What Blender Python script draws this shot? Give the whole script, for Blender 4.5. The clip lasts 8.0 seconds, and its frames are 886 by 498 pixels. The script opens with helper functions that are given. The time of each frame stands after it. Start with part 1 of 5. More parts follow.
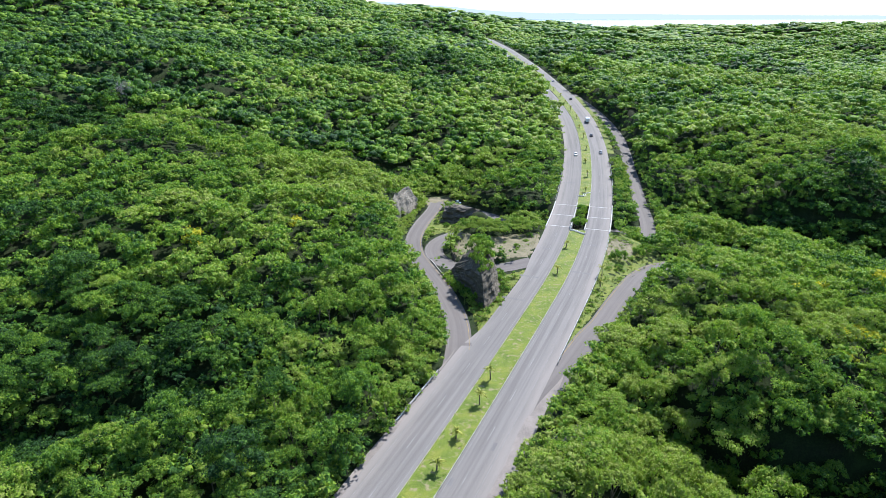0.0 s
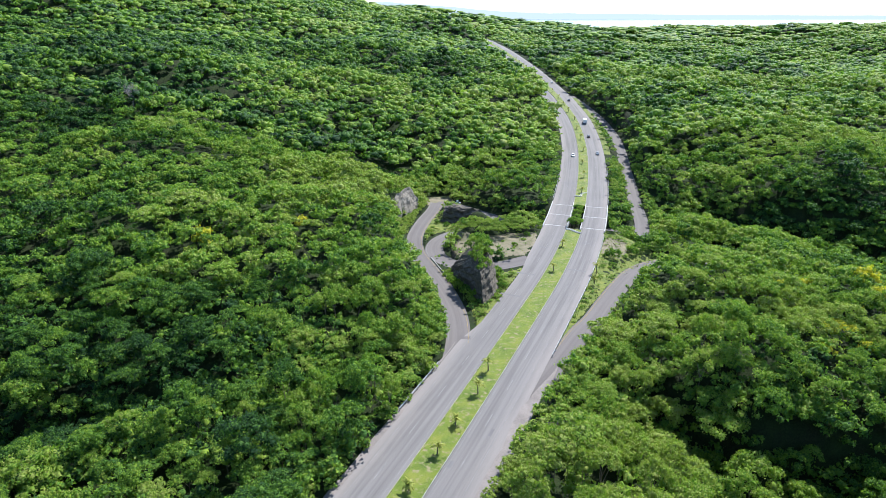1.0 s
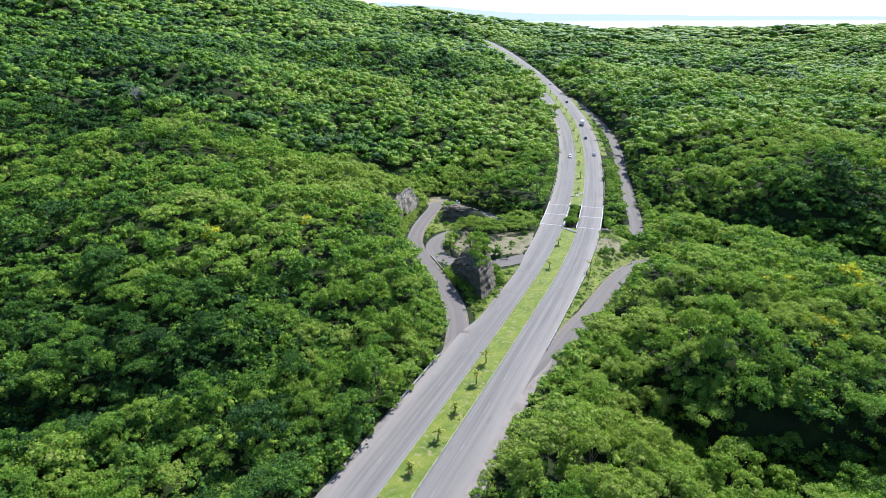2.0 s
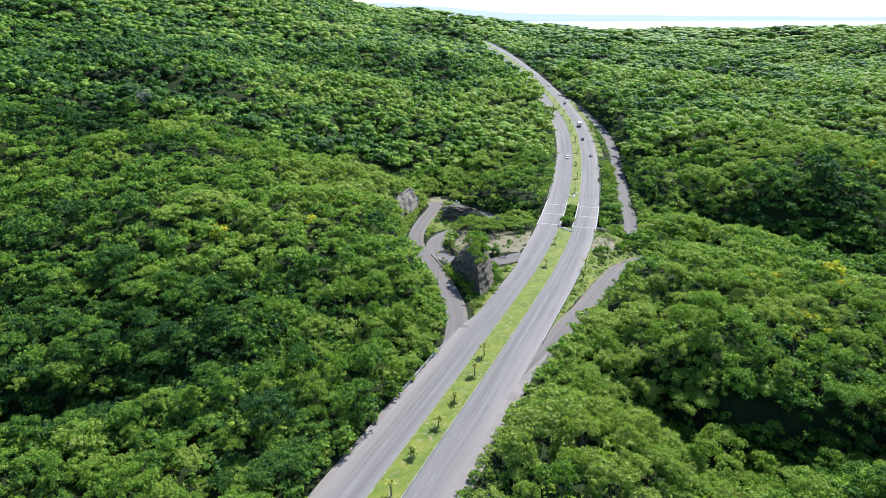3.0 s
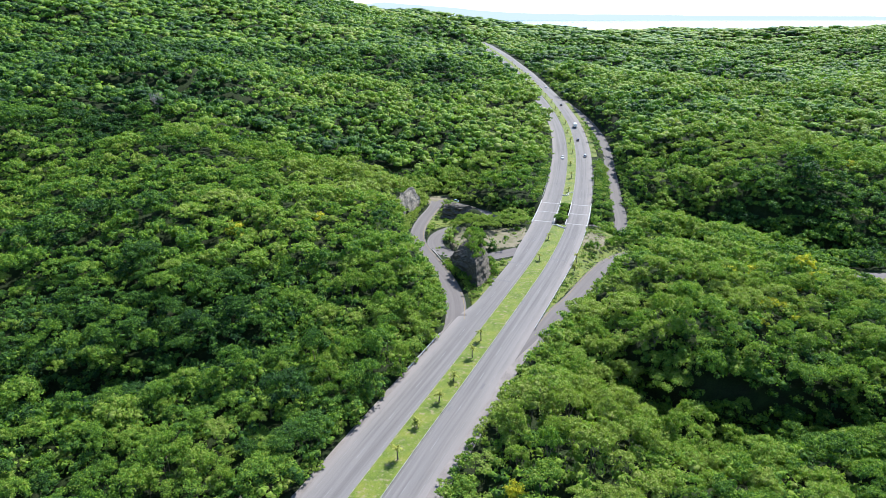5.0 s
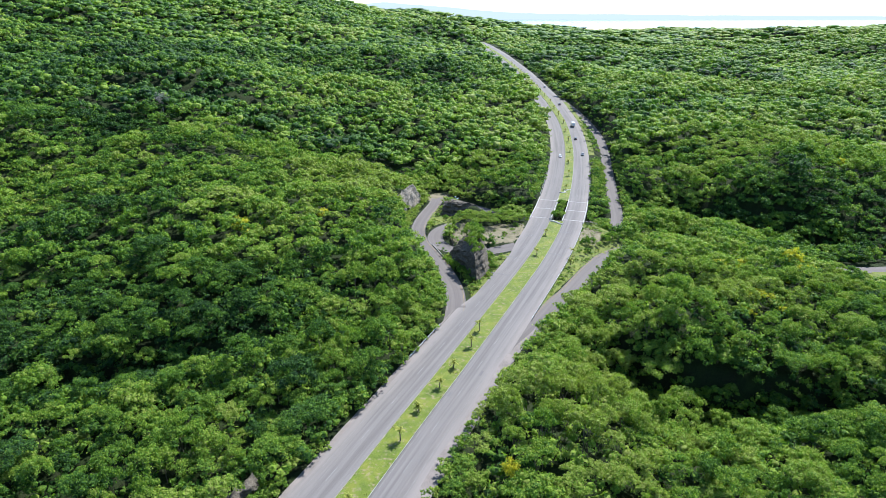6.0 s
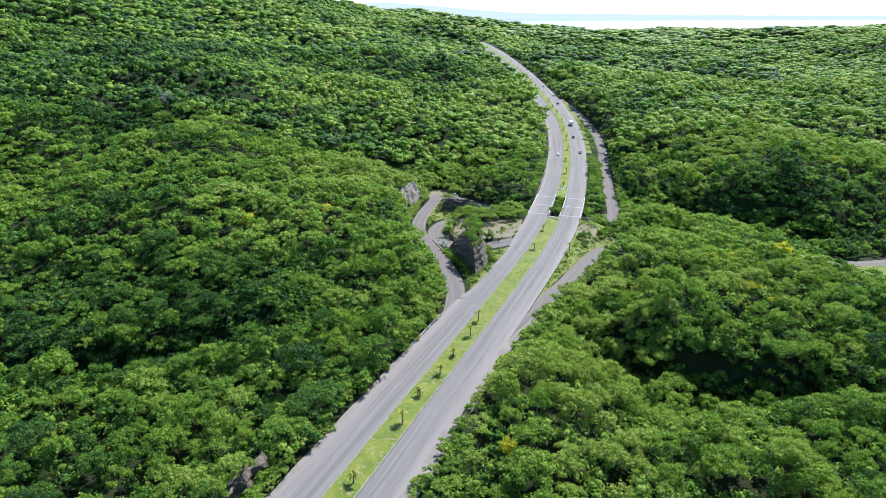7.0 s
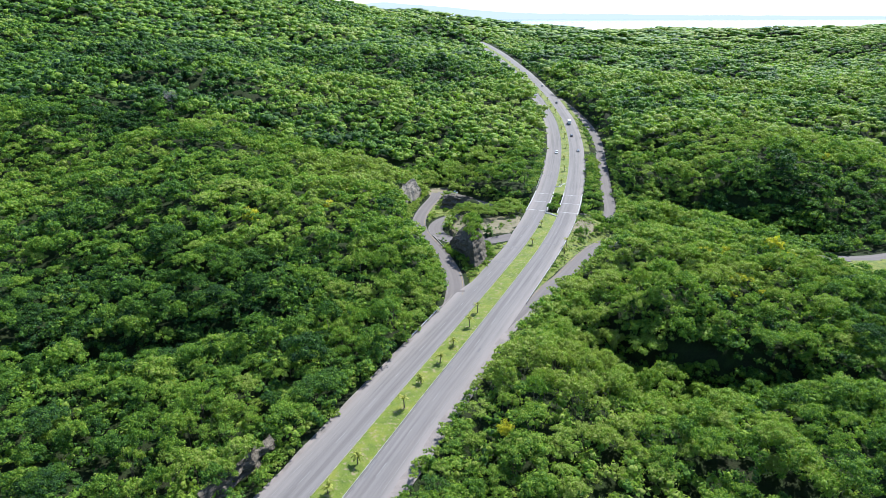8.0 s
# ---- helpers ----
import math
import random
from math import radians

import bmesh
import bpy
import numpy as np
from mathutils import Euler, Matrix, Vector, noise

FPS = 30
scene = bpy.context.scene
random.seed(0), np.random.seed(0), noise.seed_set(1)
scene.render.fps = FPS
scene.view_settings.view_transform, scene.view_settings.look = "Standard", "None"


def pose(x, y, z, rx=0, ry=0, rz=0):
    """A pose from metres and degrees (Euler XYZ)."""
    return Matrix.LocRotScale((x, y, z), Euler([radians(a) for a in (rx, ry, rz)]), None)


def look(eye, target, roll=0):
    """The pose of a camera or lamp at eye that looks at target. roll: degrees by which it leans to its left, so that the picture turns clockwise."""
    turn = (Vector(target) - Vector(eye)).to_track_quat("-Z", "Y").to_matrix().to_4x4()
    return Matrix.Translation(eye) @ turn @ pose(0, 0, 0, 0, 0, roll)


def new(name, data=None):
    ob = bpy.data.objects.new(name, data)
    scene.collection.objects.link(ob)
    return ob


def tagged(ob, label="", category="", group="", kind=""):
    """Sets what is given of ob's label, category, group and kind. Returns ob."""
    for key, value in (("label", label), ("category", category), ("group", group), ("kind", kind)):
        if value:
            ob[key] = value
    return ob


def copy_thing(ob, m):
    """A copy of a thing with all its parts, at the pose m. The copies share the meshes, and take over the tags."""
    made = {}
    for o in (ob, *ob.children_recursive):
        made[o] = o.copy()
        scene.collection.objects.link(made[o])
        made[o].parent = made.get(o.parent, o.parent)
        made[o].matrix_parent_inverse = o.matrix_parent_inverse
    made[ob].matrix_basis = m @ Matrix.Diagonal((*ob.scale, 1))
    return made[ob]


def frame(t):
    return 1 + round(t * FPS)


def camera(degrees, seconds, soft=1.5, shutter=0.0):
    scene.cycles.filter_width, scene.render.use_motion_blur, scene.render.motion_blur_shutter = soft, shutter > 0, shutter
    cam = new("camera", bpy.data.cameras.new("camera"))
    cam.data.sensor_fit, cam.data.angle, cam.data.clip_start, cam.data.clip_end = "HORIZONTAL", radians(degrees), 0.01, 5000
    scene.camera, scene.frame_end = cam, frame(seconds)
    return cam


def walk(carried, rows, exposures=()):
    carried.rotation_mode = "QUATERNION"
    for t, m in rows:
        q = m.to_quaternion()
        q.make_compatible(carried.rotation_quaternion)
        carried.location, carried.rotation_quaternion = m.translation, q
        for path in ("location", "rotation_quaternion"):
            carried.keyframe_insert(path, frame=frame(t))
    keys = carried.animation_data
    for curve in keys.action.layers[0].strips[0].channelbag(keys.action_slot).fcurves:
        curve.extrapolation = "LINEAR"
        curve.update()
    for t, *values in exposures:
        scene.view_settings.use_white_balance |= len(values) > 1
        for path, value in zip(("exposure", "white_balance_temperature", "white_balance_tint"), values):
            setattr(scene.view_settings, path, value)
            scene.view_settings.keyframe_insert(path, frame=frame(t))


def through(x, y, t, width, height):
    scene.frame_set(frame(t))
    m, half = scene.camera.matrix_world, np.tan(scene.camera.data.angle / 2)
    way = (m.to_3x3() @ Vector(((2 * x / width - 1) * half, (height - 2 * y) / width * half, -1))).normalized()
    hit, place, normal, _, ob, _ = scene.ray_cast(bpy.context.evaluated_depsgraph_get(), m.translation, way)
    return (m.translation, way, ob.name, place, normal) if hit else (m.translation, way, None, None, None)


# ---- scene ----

# ------------------------------------------------------------------ camera
cam = camera(72.0, 8.0, soft=0.5)
ROWS = [
    (0.0, 0.00, 0.00, 80.00, 68.700, 0.000, 0.000),
    (0.5, -0.02, -3.64, 81.17, 68.690, 0.000, 0.000),
    (1.0, -0.08, -7.23, 82.30, 68.682, -0.004, -0.006),
    (1.5, -0.16, -10.80, 83.37, 68.687, -0.020, -0.025),
    (3.0, -0.37, -21.60, 86.58, 68.688, -0.060, -0.072),
    (3.5, -0.40, -25.24, 87.72, 68.678, -0.058, -0.080),
    (4.0, -0.43, -28.90, 88.83, 68.670, -0.050, -0.086),
    (4.5, -0.46, -32.54, 89.82, 68.657, -0.035, -0.094),
    (6.0, -0.65, -43.18, 91.26, 68.612, -0.016, -0.138),
    (6.5, -0.74, -46.70, 91.43, 68.608, -0.012, -0.159),
    (7.0, -0.81, -50.16, 91.58, 68.600, -0.004, -0.179),
    (7.5, -0.86, -53.40, 91.64, 68.602, 0.006, -0.194),
    (8.0, -0.93, -55.90, 91.69, 68.600, 0.000, -0.210),
]
EXPOSURE, KELVIN, TINT = 1.18, 5800, 11
walk(cam, [(t, pose(x, y, z, rx, ry, rz)) for t, x, y, z, rx, ry, rz in ROWS], [(0.0, EXPOSURE, KELVIN, TINT), (8.0, EXPOSURE, KELVIN, TINT)])

# ------------------------------------------------------------------ light
SUN_EL, SUN_AZ = 49.0, 33.0
world = bpy.data.worlds.new("sky")
scene.world = world
world.use_nodes = True
wt = world.node_tree
sky = wt.nodes.new("ShaderNodeTexSky")
sky.sky_type, sky.sun_disc = "NISHITA", False
sky.sun_elevation, sky.sun_rotation = radians(SUN_EL), radians(SUN_AZ)
sky.air_density, sky.dust_density, sky.ozone_density = 1.0, 0.4, 2.0
back = wt.nodes["Background"]
back.inputs["Strength"].default_value = 0.115
wt.links.new(sky.outputs[0], back.inputs["Color"])
sun = new("sun", bpy.data.lights.new("sun", "SUN"))
sun.data.energy, sun.data.angle, sun.data.color = 5.0, radians(0.53), (1.0, 0.95, 0.86)
sun.matrix_world = look((0, 0, 0), (-math.sin(radians(SUN_AZ)) * math.cos(radians(SUN_EL)), -math.cos(radians(SUN_AZ)) * math.cos(radians(SUN_EL)), -math.sin(radians(SUN_EL))))


# ------------------------------------------------------------------ materials
class Mat:
    """A short way to write a node material."""

    def __init__(self, name, rough=0.8, spec=0.3, metal=0.0):
        self.m = bpy.data.materials.new(name)
        self.m.use_nodes = True
        self.t = self.m.node_tree
        self.b = self.t.nodes["Principled BSDF"]
        self.b.inputs["Roughness"].default_value = rough
        self.b.inputs["Specular IOR Level"].default_value = spec
        self.b.inputs["Metallic"].default_value = metal

    def put(self, kind, **given):
        n = self.t.nodes.new(kind)
        for k, v in given.items():
            n.inputs[k].default_value = v
        return n

    def link(self, a, b):
        self.t.links.new(a, b)

    def coords(self, kind="Object", stretch=(1, 1, 1)):
        c = self.put("ShaderNodeTexCoord")
        p = self.put("ShaderNodeMapping")
        p.inputs["Scale"].default_value = stretch
        self.link(c.outputs[kind], p.inputs["Vector"])
        return p.outputs[0]

    def place(self, stretch=(1, 1, 1)):
        c = self.put("ShaderNodeNewGeometry")
        p = self.put("ShaderNodeMapping")
        p.inputs["Scale"].default_value = stretch
        self.link(c.outputs["Position"], p.inputs["Vector"])
        return p.outputs[0]

    def noise(self, vec, scale, detail=4.0, rough=0.55):
        n = self.put("ShaderNodeTexNoise", Scale=scale, Detail=detail, Roughness=rough)
        self.link(vec, n.inputs["Vector"])
        return n.outputs["Fac"]

    def ramp(self, fac, *stops):
        r = self.put("ShaderNodeValToRGB")
        e = r.color_ramp.elements
        while len(e) < len(stops):
            e.new(0.5)
        for el, (p, c) in zip(e, stops):
            el.position = p
            el.color = (*c, 1) if len(c) == 3 else (c[0], c[0], c[0], 1)
        self.link(fac, r.inputs[0])
        return r.outputs[0]

    def mix(self, fac, a, b, blend="MIX"):
        n = self.t.nodes.new("ShaderNodeMix")
        n.data_type, n.blend_type = "RGBA", blend
        for sock, v in ((n.inputs[0], fac), (n.inputs[6], a), (n.inputs[7], b)):
            if isinstance(v, (int, float)):
                sock.default_value = v
            elif isinstance(v, tuple):
                sock.default_value = (*v, 1)
            else:
                self.link(v, sock)
        return n.outputs[2]

    def maths(self, op, a, b=0.0):
        n = self.t.nodes.new("ShaderNodeMath")
        n.operation = op
        for sock, v in ((n.inputs[0], a), (n.inputs[1], b)):
            if isinstance(v, (int, float)):
                sock.default_value = v
            else:
                self.link(v, sock)
        return n.outputs[0]

    def bump(self, height, strength=0.5, distance=0.05):
        n = self.put("ShaderNodeBump", Strength=strength, Distance=distance)
        self.link(height, n.inputs["Height"])
        self.link(n.outputs[0], self.b.inputs["Normal"])

    def colour(self, c):
        if isinstance(c, tuple):
            self.b.inputs["Base Color"].default_value = (*c, 1)
        else:
            self.link(c, self.b.inputs["Base Color"])
        return self


GREENS = ((0.0, (0.018, 0.052, 0.016)), (0.3, (0.062, 0.142, 0.024)), (0.6, (0.144, 0.256, 0.028)), (0.82, (0.256, 0.358, 0.032)), (0.95, (0.220, 0.285, 0.085)), (1.0, (0.52, 0.47, 0.030)))


def leaf_material(name, source):
    """Waxy leaves: a green that differs from tree to tree and from spray to spray, glossy on top, letting light through."""
    k = Mat(name, 0.58, 0.12)
    k.b.inputs["Sheen Weight"].default_value = 0.05
    k.b.inputs["Sheen Roughness"].default_value = 0.25
    k.b.inputs["Sheen Tint"].default_value = (0.72, 0.86, 1.0, 1)
    if source == "attribute":
        n = k.put("ShaderNodeAttribute")
        n.attribute_name = "tint"
        tint = n.outputs["Fac"]
    else:
        n = k.put("ShaderNodeObjectInfo")
        tint = k.maths("MULTIPLY", n.outputs["Color"], 1.0)
    g = k.put("ShaderNodeNewGeometry")
    leaf = k.maths("MULTIPLY", k.maths("SUBTRACT", g.outputs["Random Per Island"], 0.5), 0.55)
    patch = k.maths("MULTIPLY", k.maths("SUBTRACT", k.noise(k.place(), 0.35, 3.0), 0.5), 0.22)
    fine = k.noise(k.place(), 4.5, 4.0, 0.75)
    speck = k.maths("MULTIPLY", k.maths("SUBTRACT", fine, 0.5), 1.5)
    low = k.maths("MINIMUM", k.maths("MAXIMUM", k.maths("ADD", k.maths("ADD", tint, leaf), k.maths("ADD", patch, speck)), 0.0), 0.96)
    yellow = k.maths("MULTIPLY", k.maths("GREATER_THAN", tint, 0.985), k.maths("GREATER_THAN", g.outputs["Random Per Island"], 0.25))
    col = k.ramp(k.maths("MAXIMUM", low, yellow), *GREENS)
    k.colour(col)
    k.bump(fine, 1.0, 0.3)
    tr = k.put("ShaderNodeBsdfTranslucent")
    k.link(k.mix(1.0, col, (1.15, 1.30, 0.65), "MULTIPLY"), tr.inputs["Color"])
    ms = k.put("ShaderNodeMixShader", Fac=0.33)
    k.link(k.b.outputs[0], ms.inputs[1])
    k.link(tr.outputs[0], ms.inputs[2])
    k.link(ms.outputs[0], k.t.nodes["Material Output"].inputs["Surface"])
    return k.m


def asphalt_material(name, dark, light, dust, edge=0.0):
    """Worn asphalt: wheel tracks and streaks along the road, patches, dusty edges. UV: metres across and along."""
    k = Mat(name, 0.85, 0.25)
    streak = k.noise(k.coords("UV", (0.75, 0.012, 1)), 1.0, 5.0, 0.6)
    blot = k.noise(k.place(), 0.09, 4.0)
    grain = k.noise(k.place(), 6.0, 3.0, 0.7)
    c = k.ramp(streak, (0.37, dark), (0.61, light))
    c = k.mix(k.maths("MULTIPLY", blot, 0.55), c, dust)
    if edge:
        across = k.put("ShaderNodeSeparateXYZ")
        k.link(k.coords("UV"), across.inputs[0])
        drift = k.maths("MULTIPLY", k.maths("SUBTRACT", k.noise(k.coords("UV", (0.25, 0.035, 1)), 1.0, 5.0, 0.65), 0.5), 7.0)
        out = k.maths("DIVIDE", k.maths("SUBTRACT", k.maths("ADD", k.maths("ABSOLUTE", across.outputs[0]), drift), edge), 4.0)
        c = k.mix(k.ramp(out, (0.0, (0.0,)), (1.0, (0.85,))), c, tuple(v * 1.2 for v in dust))
    c = k.mix(0.35, c, k.ramp(grain, (0.3, tuple(v * 0.6 for v in dark)), (0.75, light)), "MIX")
    k.colour(c)
    k.bump(grain, 0.3, 0.02)
    return k.m


def spotted(name, a, b, scale, rough=0.85, spec=0.2, fine=None, bump=0.4, depth=0.05, metal=0.0):
    k = Mat(name, rough, spec, metal)
    n = k.noise(k.place(), scale, 5.0)
    f = k.noise(k.place(), fine or scale * 9, 4.0, 0.65)
    c = k.ramp(n, (0.32, a), (0.68, b))
    c = k.mix(0.35, c, k.ramp(f, (0.3, tuple(v * 0.55 for v in a)), (0.7, b)))
    k.colour(c)
    k.bump(f, bump, depth)
    return k.m


LEAF = leaf_material("foliage", "attribute")
LEAF_TREE = leaf_material("tree_foliage", "object")
BARK = spotted("bark", (0.10, 0.075, 0.055), (0.22, 0.18, 0.14), 1.5)
BARE = spotted("bare_wood", (0.22, 0.20, 0.18), (0.36, 0.33, 0.30), 1.2)
ASPHALT = asphalt_material("worn_asphalt", (0.076, 0.071, 0.068), (0.160, 0.150, 0.143), (0.192, 0.170, 0.155), edge=8.4)
RAMP_ASPHALT = asphalt_material("ramp_asphalt", (0.074, 0.065, 0.061), (0.124, 0.110, 0.103), (0.160, 0.139, 0.126))
DUST = spotted("dusty_shoulder", (0.130, 0.113, 0.103), (0.215, 0.188, 0.171), 0.25, fine=3.0)
SAND = spotted("bare_sand", (0.085, 0.088, 0.036), (0.200, 0.166, 0.112), 0.30, fine=1.4)
PAINT = spotted("road_paint", (0.383, 0.383, 0.374), (0.612, 0.612, 0.595), 0.8, fine=7.0)
FADED = spotted("faded_paint", (0.126, 0.120, 0.117), (0.229, 0.222, 0.215), 0.5, fine=4.0)
WORN = spotted("worn_paint", (0.114, 0.110, 0.106), (0.220, 0.213, 0.205), 0.4, fine=3.0)
KERB_WHITE = spotted("white_kerb", (0.110, 0.118, 0.075), (0.300, 0.300, 0.262), 0.5, fine=5.0)
KERB_OLD = spotted("weathered_kerb", (0.100, 0.110, 0.052), (0.262, 0.262, 0.185), 0.6, fine=5.0)
CONCRETE = spotted("white_concrete", (0.289, 0.289, 0.272), (0.510, 0.510, 0.484), 0.4, fine=3.0)
CONCRETE_OLD = spotted("grey_concrete", (0.187, 0.187, 0.178), (0.323, 0.315, 0.297), 0.3, fine=3.0)
STEEL = spotted("galvanised_steel", (0.26, 0.265, 0.26), (0.42, 0.425, 0.42), 1.0, 0.45, 0.5, metal=0.6)


def grass_material():
    """Short grass with bare soil showing in places."""
    k = Mat("short_grass", 0.85, 0.2)
    broad = k.noise(k.place(), 0.22, 4.0, 0.6)
    spots = k.noise(k.place(), 0.9, 5.0, 0.65)
    fine = k.noise(k.place(), 5.0, 4.0, 0.7)
    c = k.ramp(broad, (0.32, (0.056, 0.092, 0.009)), (0.50, (0.106, 0.142, 0.013)), (0.66, (0.172, 0.175, 0.024)))
    c = k.mix(0.4, c, k.ramp(fine, (0.38, (0.030, 0.058, 0.008)), (0.62, (0.165, 0.200, 0.036))))
    c = k.mix(k.ramp(spots, (0.54, (0.0,)), (0.66, (0.75,))), c, (0.225, 0.180, 0.115))
    k.colour(c)
    k.bump(fine, 0.9, 0.15)
    return k.m


GRASS = grass_material()


def blade_material(name, dark, light, through):
    k = Mat(name, 0.6, 0.2)
    c = k.ramp(k.noise(k.place(), 0.5, 4.0), (0.32, dark), (0.68, light))
    k.colour(c)
    tr = k.put("ShaderNodeBsdfTranslucent")
    k.link(c, tr.inputs["Color"])
    ms = k.put("ShaderNodeMixShader", Fac=through)
    k.link(k.b.outputs[0], ms.inputs[1])
    k.link(tr.outputs[0], ms.inputs[2])
    k.link(ms.outputs[0], k.t.nodes["Material Output"].inputs["Surface"])
    return k.m


BLADES = blade_material("grass_blades", (0.085, 0.135, 0.018), (0.200, 0.240, 0.036), 0.4)
PALM_LEAF = blade_material("palm_leaf", (0.16, 0.20, 0.030), (0.36, 0.36, 0.07), 0.4)
VERGE = spotted("verge_soil", (0.046, 0.086, 0.009), (0.160, 0.172, 0.028), 0.40, fine=2.5, bump=0.8, depth=0.2)
TYRE = spotted("tyre_rubber", (0.012, 0.012, 0.012), (0.03, 0.03, 0.03), 4.0)
GLASS = Mat("car_glass", 0.05, 0.6).colour((0.015, 0.02, 0.025)).m
LAMP_RED = Mat("lamp_red", 0.2, 0.5).colour((0.35, 0.01, 0.01)).m


def rock_material(name, dark, mid, light):
    k = Mat(name, 0.9, 0.2)
    strata = k.noise(k.place((0.8, 0.8, 2.2)), 0.8, 9.0, 0.72)
    runs = k.noise(k.place((1.6, 1.6, 0.15)), 0.9, 4.0)
    c = k.ramp(strata, (0.28, dark), (0.5, mid), (0.75, light))
    c = k.mix(k.maths("MULTIPLY", runs, 0.5), c, tuple(0.5 * (a + b) for a, b in zip(dark, mid)))
    k.colour(c)
    k.bump(k.noise(k.place((1, 1, 2.5)), 1.3, 9.0, 0.75), 1.0, 0.5)
    return k.m


def ground_material():
    """Forest floor: soil, litter and low green growth, with the shade of forest gaps put into the colour."""
    k = Mat("forest_floor", 0.95, 0.1)
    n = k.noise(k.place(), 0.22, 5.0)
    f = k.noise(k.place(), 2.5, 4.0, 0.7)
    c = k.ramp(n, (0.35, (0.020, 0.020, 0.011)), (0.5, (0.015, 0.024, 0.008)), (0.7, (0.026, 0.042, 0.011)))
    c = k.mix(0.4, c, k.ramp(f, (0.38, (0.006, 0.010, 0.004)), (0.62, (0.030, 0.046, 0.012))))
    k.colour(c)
    k.bump(f, 0.8, 0.3)
    return k.m


ROCK = rock_material("cut_rock", (0.11, 0.095, 0.075), (0.27, 0.235, 0.19), (0.43, 0.375, 0.30))
# darker twin of the cut rock: stains, plus shade of the faces painted in
DARK_ROCK = rock_material("stained_shaded_rock", (0.036, 0.031, 0.024), (0.110, 0.095, 0.073), (0.28, 0.24, 0.185))
GROUND = ground_material()


def water_material():
    k = Mat("sea_water", 0.18, 0.5)
    k.colour((0.10, 0.15, 0.18))
    k.bump(k.noise(k.place(), 0.03, 4.0), 0.5, 3.0)
    return k.m


WATER = water_material()


def paint_material(name, c):
    k = Mat(name, 0.3, 0.5)
    k.b.inputs["Coat Weight"].default_value = 0.6
    k.colour(k.mix(k.maths("MULTIPLY", k.noise(k.place(), 3.0), 0.15), c, (0.25, 0.22, 0.19)))
    return k.m


WHITE_PAINT = paint_material("white_car_paint", (0.75, 0.75, 0.75))
SILVER_PAINT = paint_material("silver_car_paint", (0.40, 0.42, 0.45))
DARK_PAINT = paint_material("dark_car_paint", (0.02, 0.022, 0.03))
BLUE_PAINT = paint_material("pale_blue_car_paint", (0.30, 0.42, 0.55))


# ------------------------------------------------------------------ mesh helpers
def mesh_object(name, verts, faces, material, parent=None, uvs=None, smooth=False):
    me = bpy.data.meshes.new(name)
    me.from_pydata(verts, [], faces)
    me.materials.append(material)
    if uvs is not None:
        lay = me.uv_layers.new(name="UVMap")
        idx = np.empty(len(me.loops), dtype=np.int32)
        me.loops.foreach_get("vertex_index", idx)
        lay.data.foreach_set("uv", np.asarray(uvs, dtype=np.float32)[idx].ravel())
    if smooth:
        me.polygons.foreach_set("use_smooth", np.ones(len(me.polygons), dtype=bool))
    me.update()
    ob = new(name, me)
    if parent:
        ob.parent = parent
    return ob


def tri_object(name, verts, tris, material, parent=None, tint=None):
    """A large mesh of triangles from arrays; tint: one value a vertex."""
    me = bpy.data.meshes.new(name)
    nv, nt = len(verts), len(tris)
    me.vertices.add(nv)
    me.vertices.foreach_set("co", np.asarray(verts, dtype=np.float32).ravel())
    me.loops.add(nt * 3)
    me.loops.foreach_set("vertex_index", np.asarray(tris, dtype=np.int32).ravel())
    me.polygons.add(nt)
    me.polygons.foreach_set("loop_start", np.arange(0, nt * 3, 3, dtype=np.int32))
    me.materials.append(material)
    if tint is not None:
        at = me.attributes.new("tint", "FLOAT", "POINT")
        at.data.foreach_set("value", np.asarray(tint, dtype=np.float32))
        me.polygons.foreach_set("use_smooth", np.ones(nt, dtype=bool))
    me.update(calc_edges=True)
    me.validate()
    ob = new(name, me)
    if parent:
        ob.parent = parent
    return ob


def part(name, bm, material, parent, label=""):
    me = bpy.data.meshes.new(name)
    bm.to_mesh(me)
    bm.free()
    me.materials.append(material)
    ob = new(name, me)
    ob.parent = parent
    if label:
        ob["label"] = label
    return ob


def box_bm(size, at=(0, 0, 0), bevel=0.0):
    bm = bmesh.new()
    bmesh.ops.create_cube(bm, size=1)
    bmesh.ops.scale(bm, vec=size, verts=bm.verts)
    if bevel:
        bmesh.ops.bevel(bm, geom=bm.edges[:], offset=bevel, segments=1, affect="EDGES")
    bmesh.ops.translate(bm, vec=at, verts=bm.verts)
    return bm


# ------------------------------------------------------------------ lie of the land
def smooth(a, b, v):
    s = np.clip((v - a) / (b - a), 0, 1)
    return s * s * (3 - 2 * s)


def lattice(ix, iy, seed):
    v = np.sin(ix * 127.1 + iy * 311.7 + seed * 74.7) * 43758.5453
    return v - np.floor(v)


def vnoise(x, y, size, seed=0):
    """Smooth noise from -1 to 1 with cells of that many metres."""
    u, v = np.asarray(x) / size, np.asarray(y) / size
    iu, iv = np.floor(u), np.floor(v)
    fu, fv = u - iu, v - iv
    fu, fv = fu * fu * (3 - 2 * fu), fv * fv * (3 - 2 * fv)
    a = lattice(iu, iv, seed) * (1 - fu) + lattice(iu + 1, iv, seed) * fu
    b = lattice(iu, iv + 1, seed) * (1 - fu) + lattice(iu + 1, iv + 1, seed) * fu
    return (a * (1 - fv) + b * fv) * 2 - 1


